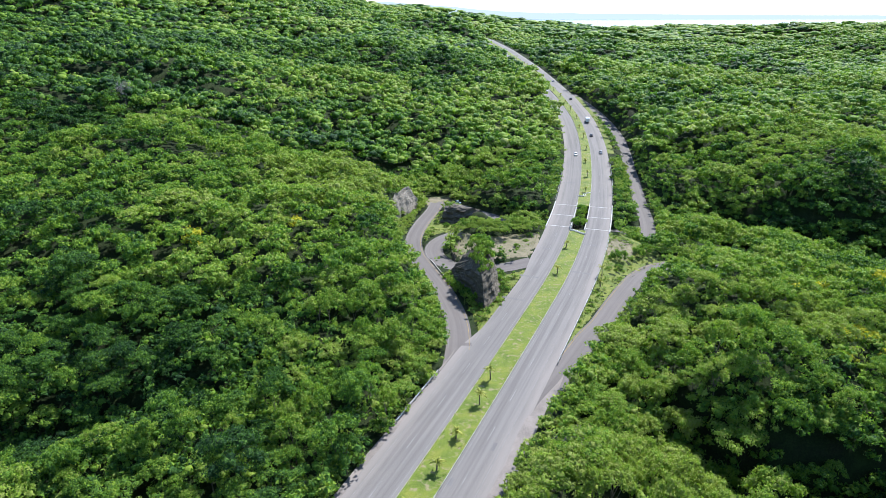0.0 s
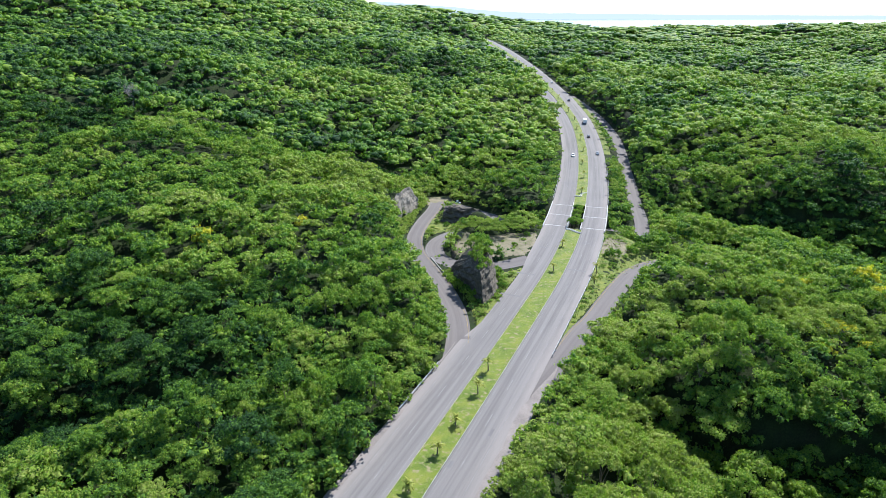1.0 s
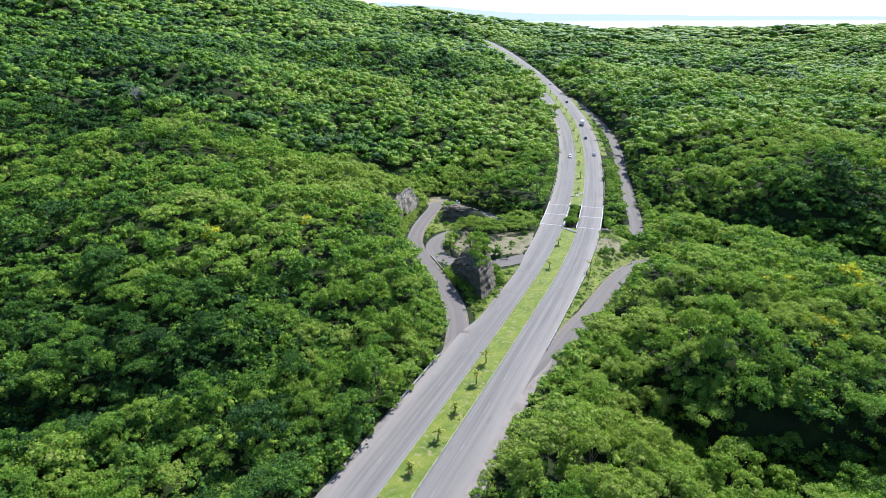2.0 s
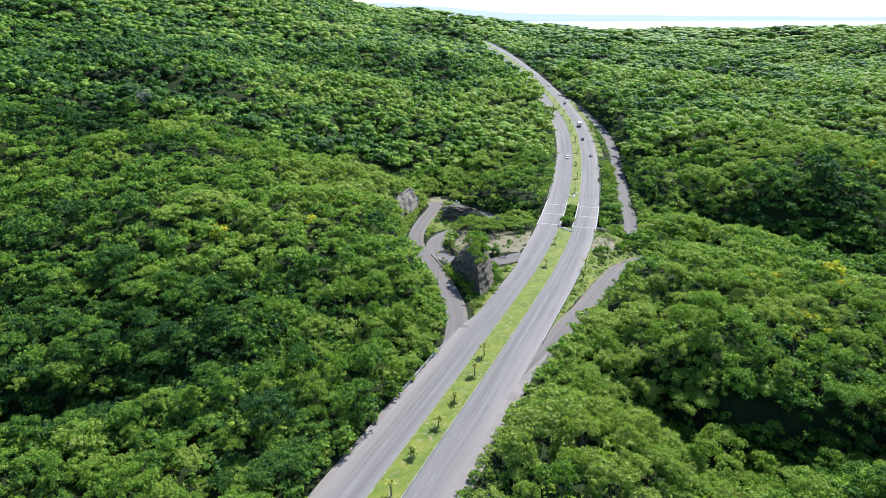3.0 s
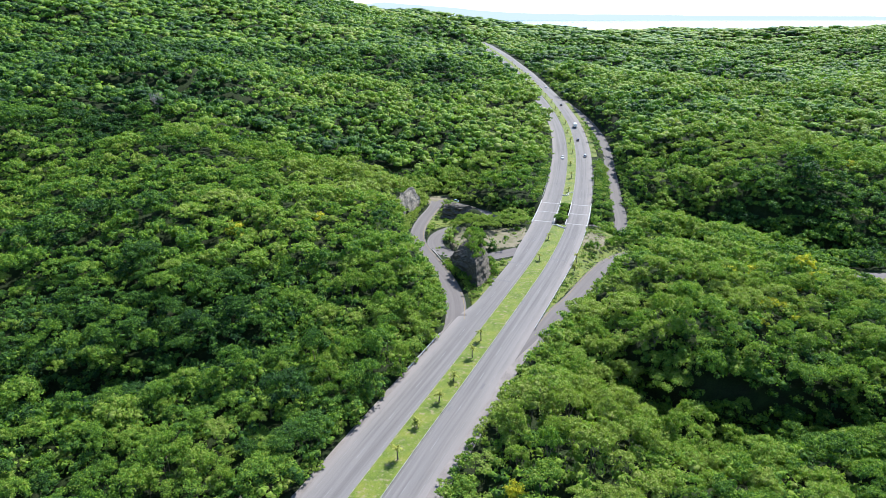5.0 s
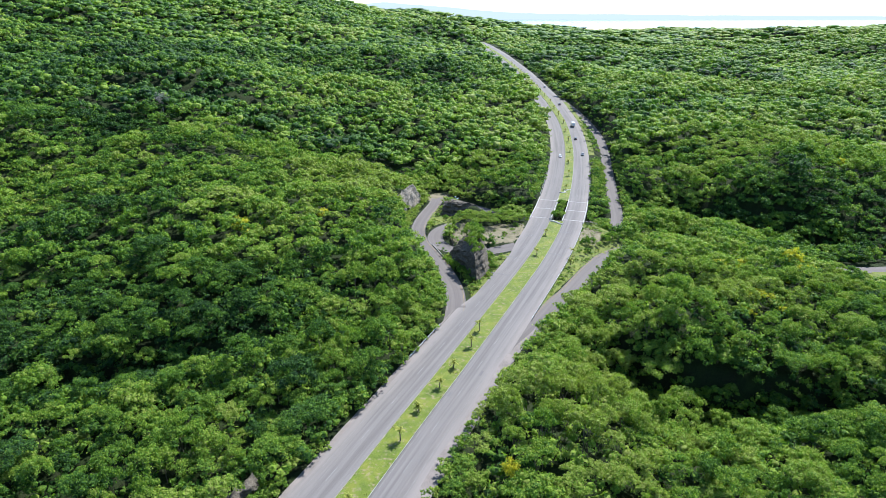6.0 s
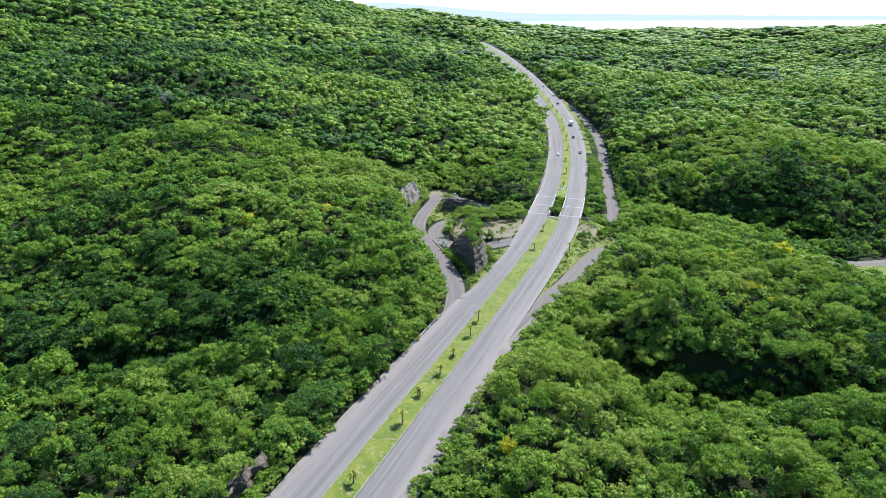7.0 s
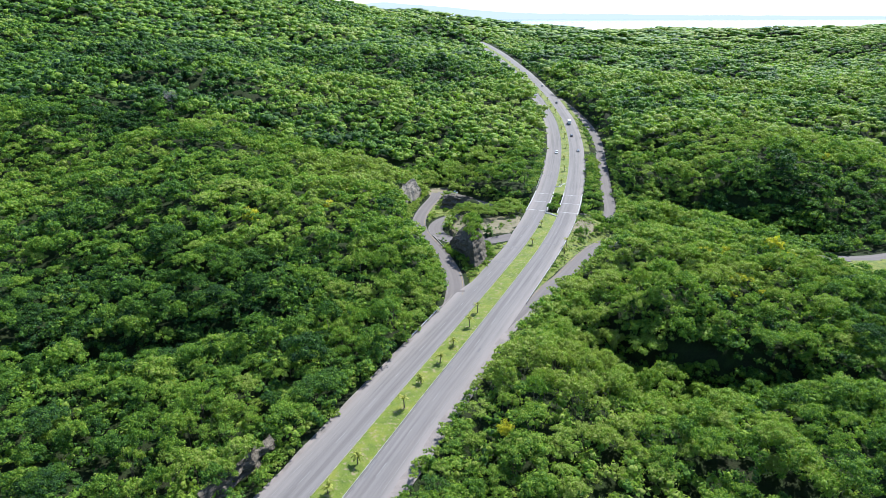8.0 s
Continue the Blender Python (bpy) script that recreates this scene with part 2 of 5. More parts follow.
# hills: x, y, radius, height
HILLS_FAR = [(-450, 900, 380, -2), (-900, 1300, 500, 92), (-250, 1500, 400, 42), (100, 1700, 420, 32), (650, 1450, 420, 19), (1200, 1300, 500, 38), (350, 950, 320, -54), (700, 700, 350, 40), (-700, 700, 400, 72), (650, 1120, 180, -14), (190, 760, 140, 15), (-20, 1600, 260, -11), (290, 1600, 260, -14), (750, 1750, 380, -13), (-250, 760, 140, -20), (740, 1080, 160, -9)]
HILLS_NEAR = [(-150, 600, 260, -9), (-400, 350, 260, 2.6), (300, 500, 240, -10), (60, 800, 260, 28.7), (-180, 200, 150, 2.3), (150, 150, 140, -6.3), (0, 0, 150, -6), (-60, 100, 55, 2.1), (-130, 140, 70, -11.9), (-90, 210, 60, 14.5), (-190, 290, 90, 2.2), (-70, 330, 75, -8.9)]
HILLS_MIDDLE = [(-40, 470, 90, -5), (-160, 430, 90, 4.3), (75, 100, 45, -3.3), (115, 145, 42, 13.3), (110, 260, 55, -4.5), (175, 255, 45, 13), (175, 195, 50, -13), (220, 370, 85, 13), (140, 480, 100, 10), (-60, 620, 130, 2.2), (60, 1000, 160, -2), (140, 232, 26, -5)]
HILLS_SMALL = [(172, 262, 26, 5), (-50, 165, 30, 3), (62, 80, 26, -1), (27, 64, 20, 6), (76, 64, 20, 5), (95, 70, 20, 4), (84, 120, 14, 1), (178, 224, 18, -9), (62, 118, 11, 1), (-189, 247, 30, -7), (-25, 258, 8, 5), (-30, 298, 28, -7), (140, 292, 22, -7), (204, 298, 24, -7), (119, 252, 18, -6), (172, 240, 16, 4), (72, 159, 16, 6), (68, 117, 9, 5), (84, 118, 10, 7), (68, 80, 9, -7)]


# ridges (plus) and valleys (minus): half width, height, line
CREASES = [(20, -8, [(-112, 360), (-133, 372), (-215, 372)]), (24, 8, [(-45, 262), (-90, 264), (-138, 264)]), (24, -6, [(-180, 300), (-240, 318), (-330, 330)]), (40, 9, [(-190, 425), (-274, 410), (-340, 520), (-420, 640)]),
           (40, -10, [(-120, 600), (-276, 703), (-420, 760)]), (28, -8, [(204, 342), (260, 330), (330, 340)]), (20, 6, [(98, 330), (104, 314), (108, 300)]), (30, -8, [(150, 420), (260, 450), (400, 440)]), (40, 10, [(240, 540), (320, 560), (480, 560)]), (50, -10, [(320, 690), (450, 690), (600, 640)]), (13, -7, [(112, 253), (125, 244), (138, 236), (150, 226), (160, 216), (176, 204)]), (12, 5, [(126, 270), (145, 257), (170, 244), (188, 230)])]


def natural(x, y):
    x, y = np.asarray(x, float), np.asarray(y, float)
    z = np.zeros(np.broadcast(x, y).shape)
    for hx, hy, r, h in HILLS_FAR + HILLS_NEAR + HILLS_MIDDLE + HILLS_SMALL:
        z = z + h * np.exp(-((x - hx) ** 2 + (y - hy) ** 2) / (2 * r * r))
    far = smooth(250, 900, np.hypot(x, y))
    z = z + vnoise(x, y, 70, 1) * (3.0 + 3.5 * far) + vnoise(x, y, 28, 2) * 2.2 + vnoise((0.47 * x + 0.88 * y) * 2.4, 0.88 * x - 0.47 * y, 170, 9) * (3.0 + 11.0 * smooth(180, 420, y) * (1 - 0.6 * smooth(950, 1300, y))) * smooth(25, 90, np.abs(x - 0.42 * y + 41)) + vnoise(x + 0.6 * y, y, 190, 3) * (1 + 9 * far)
    for width, height, line in CREASES:
        d, _ = away(x, y, spline([(a, b, 0.0) for a, b in line], 8.0))
        z = z + height * np.exp(-(d.reshape(z.shape) / width) ** 2)
    return z


ZY = ((-300, 0), (270, 0), (320, 1.5), (370, 4.5), (440, 9), (520, 14), (700, 22), (900, 29), (1100, 33), (1600, 36))


def road_z(y):
    return np.interp(y, [a for a, b in ZY], [b for a, b in ZY])


def spline(points, step=3.0):
    """A smooth line through the points (any number of coordinates), resampled evenly."""
    p = np.array(points, float)
    p = np.vstack([2 * p[0] - p[1], p, 2 * p[-1] - p[-2]])
    out = []
    for i in range(1, len(p) - 2):
        n = max(2, int(np.linalg.norm(p[i + 1] - p[i]) / step * 2))
        t = np.linspace(0, 1, n, endpoint=False)[:, None]
        a, b, c, d = p[i - 1:i + 3]
        out.append(0.5 * (2 * b + (c - a) * t + (2 * a - 5 * b + 4 * c - d) * t ** 2 + (3 * b - a - 3 * c + d) * t ** 3))
    out = np.vstack([*out, p[-2:-1]])
    s = np.concatenate([[0], np.cumsum(np.linalg.norm(np.diff(out, axis=0), axis=1))])
    q = np.linspace(0, s[-1], int(s[-1] / step) + 1)
    return np.stack([np.interp(q, s, out[:, k]) for k in range(p.shape[1])], 1)


def rights(line):
    d = np.gradient(line[:, :2], axis=0)
    d /= np.linalg.norm(d, axis=1)[:, None]
    return np.stack([d[:, 1], -d[:, 0]], 1)


MAIN_XY = [(-70, -62), (-50, -16), (-24.3, 41), (-9, 76), (0.4, 97), (11.5, 122), (25, 153), (37.6, 183), (50.5, 219), (62.5, 260), (75.8, 315), (86.5, 371), (94.0, 432), (96.5, 490), (97, 560), (95, 690), (89, 850), (82, 1000), (70, 1200)]
MAIN = spline(MAIN_XY)
MAIN = np.column_stack([MAIN, road_z(MAIN[:, 1])])
LEFT_RAMP = spline([(1.0, 117, -0.06), (3.2, 128, -0.05), (4.2, 141, 0), (3.4, 155, -0.5), (-0.6, 174, -1), (-5.7, 192, -2), (-10.1, 208.5, -3), (-11.5, 225.8, -3.6), (-9.2, 246, -4.4), (-4.6, 268, -5.2), (-2.5, 284, -5.6)])
LOOP = spline([(31, 194, 0), (20, 189.5, -0.6), (10, 189.5, -1.2), (2.2, 195.5, -2), (-2.6, 205, -2.7), (-3.3, 214.5, -3), (-0.6, 223.5, -3.3), (5, 231, -3.8), (14, 238, -4.6), (27, 244, -5.6)])
UNDER = spline([(-3.0, 280, -5.5), (6, 276, -5.6), (18, 264, -5.8), (33, 251, -6), (52, 242, -6), (70, 238, -5.4), (84, 240, -4.4)])
RIGHT_RAMP = spline([(11.5, 99, -0.07), (19.2, 111, -0.06), (26.5, 122, -0.04), (32.6, 132, -0.02), (38, 141, 0), (43.3, 148.5, -0.1), (50, 160.5, -0.5), (58.5, 175, -1), (66.3, 187, -2), (76, 195.5, -2.6), (88, 200, -3.4), (100, 198, -4)])
SERVICE = spline([(80, 225, -4.6), (86, 242, -4), (91.5, 272, -2.6), (96.5, 297, -1.4), (102.5, 328.4, 0), (108.5, 360, 2.2), (113.5, 396, 5.0), (115, 440, 8.4), (113, 485, 11.8), (109.5, 530, 14.5)])
VALLEY = spline([(157, 186.5, -7), (165, 185, -7), (176, 184, -7), (192, 187, -7), (215, 196, -6), (245, 225, -4), (270, 275, -2), (290, 330, -1), (312, 362, 0), (345, 385, 1)])

MAIN_HALF, MEDIAN_HALF = 12.3, 2.75


def main_x(y):
    return np.interp(y, MAIN[:, 1], MAIN[:, 0])


def away(x, y, line):
    """Distance to a line and the height of its nearest point."""
    x, y = (np.ravel(v) for v in np.broadcast_arrays(x, y))
    d, z = np.empty(len(x)), np.empty(len(x))
    for i in range(0, len(x), 20000):
        q = (x[i:i + 20000, None] - line[None, :, 0]) ** 2 + (y[i:i + 20000, None] - line[None, :, 1]) ** 2
        k = q.argmin(1)
        d[i:i + 20000] = np.sqrt(q[np.arange(len(k)), k])
        z[i:i + 20000] = line[k, 2]
    return d, z


BRIDGE_A, BRIDGE_B = 228.0, 257.0
# levelled places: x, y, radius, height
LEVELS = [(7, 207, 6, -0.9), (3, 243, 10, -4.6), (22, 208, 12, -0.7), (65, 205, 12, -1.6), (-3, 284, 10, -5.7)]
GULLY = spline([(-126, 95, -9), (-112, 96, -10.5), (-100, 98, -11), (-88, 100, -9.5), (-75, 104, -7), (-60, 109, -4.5), (-45, 112, -2)])
RAVINE = spline([(40, 113, -4), (47, 104.5, -10), (54, 97, -14), (61, 91, -16), (69, 88.5, -16.5), (78, 87.5, -16), (88, 87, -15), (98, 85.5, -13), (108, 81, -10), (118, 76, -7)])
CUTTING = np.array([(-17.5, 234, -3.8), (-16.5, 242, -4.2), (-14.8, 250, -4.6), (-12.5, 258, -5.0), (-10.5, 266, -5.4)], float)
BEFORE, AFTER = MAIN[MAIN[:, 1] < BRIDGE_A], MAIN[MAIN[:, 1] > BRIDGE_B]


def ground_z(x, y):
    shape = np.broadcast(np.asarray(x, float), np.asarray(y, float)).shape
    x, y = np.ravel(np.broadcast_to(x, shape)).astype(float), np.ravel(np.broadcast_to(y, shape)).astype(float)
    z = natural(x, y)
    for px, py, radius, level in LEVELS:
        k = np.exp(-(((x - px) ** 2 + (y - py) ** 2) / (2 * radius * radius)) ** 2)
        z = z * (1 - k) + level * k
    for line, half, fall in ((GULLY, 3.5, 9), (RAVINE, 7.0, 6.5), (VALLEY, 4.5, 24), (CUTTING, 5.0, 3.0), (BEFORE, 13.6, 14), (AFTER, 12.9, 12), (SERVICE, 4.0, 7), (RIGHT_RAMP, 4.2, 7), (LOOP, 4.6, 5), (LEFT_RAMP, 4.6, 6), (UNDER, 4.8, 9)):
        d, c = away(x, y, line)
        k = 1 - smooth(half, half + fall + (28 * smooth(500, 620, y) if line is AFTER else 0), d)
        if line is BEFORE or line is AFTER:
            k = np.where((y > BRIDGE_A) & (y < BRIDGE_B), 1 - smooth(half - 9, half - 5, d), k)
        z = z * (1 - k) + (c - 0.12) * k
    d, c = away(x, y, MAIN)
    span = smooth(BRIDGE_A - 1, BRIDGE_A + 5, y) * (1 - smooth(BRIDGE_B - 5, BRIDGE_B + 1, y))
    z = np.where((d < 15) & (span > 0), np.minimum(z, -0.12 - 4.5 * span), z)
    return z.reshape(shape)


def lines(*spans):
    out = []
    for a, b, step in spans:
        out.append(np.arange(a, b, step))
    return np.concatenate([*out, [spans[-1][1]]])


GX = lines((-2600, -900, 60), (-900, -260, 16), (-260, -64, 6), (-64, 132, 2.2), (132, 330, 6), (330, 950, 16), (950, 2800, 60))
GY = lines((-400, 20, 14), (20, 320, 2.4), (320, 700, 6), (700, 1300, 14), (1300, 2500, 50))


def build_ground():
    xx, yy = np.meshgrid(GX, GY)
    zz = ground_z(xx, yy)
    far = smooth(1750, 2300, yy)
    zz = zz * (1 - far) + 0 * far
    n, m = len(GX), len(GY)
    idx = np.arange(n * m).reshape(m, n)
    faces = np.stack([idx[:-1, :-1], idx[:-1, 1:], idx[1:, 1:], idx[1:, :-1]], -1).reshape(-1, 4)
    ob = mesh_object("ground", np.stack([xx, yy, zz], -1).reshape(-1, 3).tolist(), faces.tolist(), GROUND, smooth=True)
    tagged(ob, "hilly forest floor of soil and low green growth, darkened like shade", "ground", kind="structure")


build_ground()


def build_sea():
    ob = mesh_object("water", [(-5000, 2450, 27), (5200, 2450, 27), (5200, 4960, 27), (-5000, 4960, 27)], [(0, 1, 2, 3)], WATER)
    tagged(ob, "pale bright sea under a hazy sky", "sea", kind="structure")


build_sea()


# ------------------------------------------------------------------ roads
def ribbon(name, line, a, b, lift, material, cells=1, skirt=0.0, wobble_a=0.0, wobble_b=0.0, parent=None, taper=0):
    """A strip along a line from a to b metres to its right. UV: metres across and along."""
    r = rights(line)
    s = np.concatenate([[0], np.cumsum(np.linalg.norm(np.diff(line[:, :2], axis=0), axis=1))])
    verts, uvs, faces = [], [], []
    start = a
    for i, (p, n) in enumerate(zip(line, r)):
        a = start(p[1]) if callable(start) else start
        wa = wobble_a * (vnoise(s[i], 0, 7, 5) + 0.6 * vnoise(s[i], 9, 2.7, 6))
        wb = wobble_b * (vnoise(s[i], 4, 7, 7) + 0.6 * vnoise(s[i], 2, 2.7, 8))
        thin = min(1.0, (min(i, len(line) - 1 - i) + 0.2) / taper) if taper else 1.0
        row = [a + wa + (b + wb - a - wa) * thin * k / cells for k in range(cells + 1)]
        if skirt:
            row = [row[0]] + row + [row[-1]]
        for k, o in enumerate(row):
            z = p[2] + lift - (skirt if skirt and k in (0, len(row) - 1) else 0)
            verts.append((p[0] + n[0] * o, p[1] + n[1] * o, z))
            uvs.append((o, s[i]))
    w = len(verts) // len(line)
    for i in range(len(line) - 1):
        for k in range(w - 1):
            q = i * w + k
            faces.append((q, q + 1, q + w + 1, q + w))
    return mesh_object(name, [tuple(map(float, v)) for v in verts], faces, material, parent, uvs)


def road(line, a, b, lift, material, label, **more):
    return tagged(ribbon("road", line, a, b, lift, material, cells=4, skirt=0.25, **more), label, "road", kind="structure")



def left_edge(y):
    """The carriageway is narrower beside the rock pillar, between the two slip roads."""
    return -float(np.interp(y, [132, 142, 181, 194, 224], [MAIN_HALF, 10.5, 10.5, 11.7, MAIN_HALF]))


left_road = road(MAIN, left_edge, -MEDIAN_HALF, 0.0, ASPHALT, "worn grey asphalt carriageway with two lanes beside the median")
right_road = road(MAIN, MEDIAN_HALF, MAIN_HALF, 0.0, ASPHALT, "worn grey asphalt carriageway with two lanes and dusty edge")
ramp_left = road(LEFT_RAMP, -3.3, 3.3, -0.02, RAMP_ASPHALT, "brownish asphalt slip road bending down below the highway")
ramp_right = road(RIGHT_RAMP, -3.2, 3.2, -0.02, RAMP_ASPHALT, "brownish asphalt slip road curving away into the trees")
loop_road = road(LOOP, -3.5, 3.5, -0.05, RAMP_ASPHALT, "grey asphalt hairpin loop beside the rock pillar")
under_road = road(UNDER, -3.4, 3.4, -0.03, RAMP_ASPHALT, "grey asphalt road leading under the bridge")
service_road = road(SERVICE, -3.0, 3.0, -0.03, RAMP_ASPHALT, "narrow asphalt service road shaded by trees")
valley_road = road(VALLEY, -3.0, 3.0, -0.02, RAMP_ASPHALT, "narrow grey asphalt road winding through the valley")

YELLOW_LINE = spotted("worn_yellow_paint", (0.13, 0.10, 0.05), (0.30, 0.21, 0.08), 0.5, fine=4.0)
ribbon("edge_line", LEFT_RAMP[LEFT_RAMP[:, 1] > 132], 2.62, 2.76, -0.008, YELLOW_LINE, parent=ramp_left)
ribbon("edge_line", LEFT_RAMP[LEFT_RAMP[:, 1] > 132], -2.76, -2.64, -0.008, WORN, parent=ramp_left)
ribbon("edge_line", RIGHT_RAMP[RIGHT_RAMP[:, 1] > 128], -2.72, -2.56, -0.008, YELLOW_LINE, parent=ramp_right)
ribbon("edge_line", LOOP[2:-4], -3.0, -2.88, -0.038, WORN, parent=loop_road)

DASH_BM = bmesh.new()
bmesh.ops.create_grid(DASH_BM, x_segments=1, y_segments=3, size=0.5)
bmesh.ops.scale(DASH_BM, vec=(0.13, 4.6, 1), verts=DASH_BM.verts)
DASH = bpy.data.meshes.new("lane_dash")
DASH_BM.to_mesh(DASH)
DASH_BM.free()
DASH.materials.append(FADED)


def dashes(owner, offset, first, gap):
    r = rights(MAIN)
    s = np.concatenate([[0], np.cumsum(np.linalg.norm(np.diff(MAIN[:, :2], axis=0), axis=1))])
    for at in np.arange(first, 620, gap):
        p = [np.interp(at, s, MAIN[:, k]) for k in range(3)]
        n = [np.interp(at, s, r[:, k]) for k in range(2)]
        ob = new("lane_dash", DASH)
        ob.parent = owner
        ob.matrix_basis = pose(p[0] + n[0] * offset, p[1] + n[1] * offset, p[2] + 0.012, 0, 0, math.degrees(math.atan2(n[1], n[0])))


dashes(left_road, -7.1, 86, 14.6)
dashes(right_road, 6.6, 80, 14.6)
for owner, o in ((left_road, -3.55), (left_road, -10.1), (right_road, 4.1), (right_road, 9.9)):
    ribbon("edge_line", MAIN[MAIN[:, 1] < 620], o - 0.045, o + 0.045, 0.012, WORN, parent=owner)
near = MAIN[(MAIN[:, 1] > -40) & (MAIN[:, 1] < 132)]
tagged(ribbon("shoulder", near, MAIN_HALF + 2.6, MAIN_HALF - 0.5, 0.02, DUST, cells=3, wobble_a=0.4, wobble_b=0.5, taper=7), "pale dusty gravel shoulder along the asphalt edge", "shoulder", kind="structure")
tagged(ribbon("shoulder", near, -MAIN_HALF - 0.9, -MAIN_HALF + 0.4, 0.02, DUST, cells=3, wobble_a=0.3, wobble_b=0.4, taper=7), "pale dusty gravel shoulder along the asphalt edge", "shoulder", kind="structure")

def repair(owner, y, a, b, length, material):
    """A darker patch of asphalt laid into the road."""
    i = int(np.argmin(np.abs(MAIN[:, 1] - y)))
    n = max(2, int(length / 3) + 1)
    line = spline(MAIN[i:i + n], 0.5)[: max(3, int(length / 0.5))]
    ribbon("asphalt_patch", line, a, b, 0.008, material, cells=2, wobble_a=0.12, wobble_b=0.12, parent=owner)


TAR = asphalt_material("fresh_asphalt", (0.092, 0.087, 0.086), (0.140, 0.133, 0.130), (0.155, 0.145, 0.138))
for owner, y, a, b, length in ((right_road, 52, 3.6, 4.6, 5), (right_road, 47, 4.4, 5.0, 4), (right_road, 44, 3.4, 4.0, 3), (right_road, 88, 3.8, 4.9, 2.5), (right_road, 100, 8.2, 8.8, 3), (left_road, 160, -11.5, -4.5, 0.8), (left_road, 176, -11.2, -5, 0.8),
                               (left_road, 202, -9.5, -6.2, 1.2), (right_road, 186, 3.8, 10.2, 0.8), (right_road, 212, 4.0, 8.8, 1.0), (left_road, 292, -11, -5, 0.8)):
    repair(owner, y, a, b, length, TAR)

MEDIAN_PIECES = [BEFORE, AFTER[AFTER[:, 1] < 1150]]


def median(line, right):
    r = rights(line)
    s = np.arange(len(line)) * 3.0
    verts, faces = [], []
    cols = np.linspace(-MEDIAN_HALF + 0.2, right - 0.2, 9)
    for i, (p, n) in enumerate(zip(line, r)):
        for o in cols:
            crown = 0.10 * (1 - (o / MEDIAN_HALF) ** 2) + 0.05 * vnoise(p[0] + n[0] * o, p[1] + n[1] * o, 1.7, 11)
            verts.append((float(p[0] + n[0] * o), float(p[1] + n[1] * o), float(p[2] + 0.16 + crown)))
    w = len(cols)
    for i in range(len(line) - 1):
        for k in range(w - 1):
            faces.append((i * w + k, i * w + k + 1, (i + 1) * w + k + 1, (i + 1) * w + k))
    ob = mesh_object("median_strip", verts, faces, GRASS, smooth=True)
    tagged(ob, "raised grassy median strip between the carriageways", "median", kind="structure")


def kerb(line, o, material, label):
    r = rights(line)
    prof = [(-0.11, -0.05), (-0.10, 0.20), (-0.07, 0.235), (0.07, 0.235), (0.10, 0.20), (0.11, -0.05)]
    verts, faces = [], []
    for p, n in zip(line, r):
        for a, h in prof:
            verts.append((float(p[0] + n[0] * (o + a)), float(p[1] + n[1] * (o + a)), float(p[2] + h)))
    w = len(prof)
    for i in range(len(line) - 1):
        for k in range(w - 1):
            faces.append((i * w + k, i * w + k + 1, (i + 1) * w + k + 1, (i + 1) * w + k))
    tagged(mesh_object("kerb", verts, faces, material), label, "kerb", kind="structure")


for piece in MEDIAN_PIECES:
    side = 3.5 if piece is BEFORE else MEDIAN_HALF
    median(piece, side)
    kerb(piece, -MEDIAN_HALF + 0.1, KERB_OLD, "weathered low concrete kerb overgrown with grass")
    kerb(piece, side - 0.1, KERB_WHITE, "white painted concrete kerb along the median")


# ------------------------------------------------------------------ verges and clearings
def inside(x, y, poly):
    c = np.zeros(np.shape(x), bool)
    n = len(poly)
    for i in range(n):
        (x1, y1), (x2, y2) = poly[i], poly[(i + 1) % n]
        cross = ((y1 > y) != (y2 > y)) & (x < (x2 - x1) * (y - y1) / ((y2 - y1) or 1e-9) + x1)
        c ^= cross
    return c


def patch(name, poly, material, lift, label, step=0.8, ragged=0.8):
    xs = np.arange(min(p[0] for p in poly) - 1, max(p[0] for p in poly) + 1, step)
    ys = np.arange(min(p[1] for p in poly) - 1, max(p[1] for p in poly) + 1, step)
    xx, yy = np.meshgrid(xs, ys)
    wx, wy = ragged * vnoise(xx, yy, 3.1, 21), ragged * vnoise(xx, yy, 3.1, 22)
    keep = inside(xx + wx + step / 2, yy + wy + step / 2, poly)
    zz = ground_z(xx, yy) + lift + 0.06 * vnoise(xx, yy, 1.9, 23)
    n = len(xs)
    faces = [(j * n + i, j * n + i + 1, (j + 1) * n + i + 1, (j + 1) * n + i) for j in range(len(ys) - 1) for i in range(n - 1) if keep[j, i]]
    used = sorted({v for f in faces for v in f})
    new_id = {v: k for k, v in enumerate(used)}
    flat = np.stack([xx, yy, zz], -1).reshape(-1, 3)
    ob = mesh_object(name, flat[used].tolist(), [tuple(new_id[v] for v in f) for f in faces], material, smooth=True)
    return tagged(ob, label, "ground", kind="structure")


EDGE = MAIN[(MAIN[:, 1] > 136) & (MAIN[:, 1] < 184)]
EDGE = EDGE[:, :2] - 10.7 * rights(EDGE)
LEFT_VERGE = [(8.6, 143), (9.0, 150), (8.0, 158), (3.0, 176), (0, 186), (2, 190), (10, 184), (22, 184)] + [tuple(p) for p in EDGE[::-1]]
RIGHT_VERGE = [(29.6, 132.6), (35.0, 141.4), (40.0, 150.4), (46.8, 162), (55.0, 175.4), (63.3, 187), (72, 194.4), (80, 202), (72, 222), (63, 224), (56, 200), (43, 168)]
LOOP_VERGE = [(-7, 216), (-6.5, 226), (1, 233), (8, 238), (6, 250), (0, 268), (-4.5, 258), (-7.5, 240)]
CLEARING = [(6, 200), (14, 197), (30, 197.5), (36, 214), (38, 222), (28, 222), (15, 218), (5, 217), (3.6, 208)]
RIGHT_CLEARING = [(58, 199), (64, 197), (69, 204), (70, 214), (63, 217), (60, 208)]
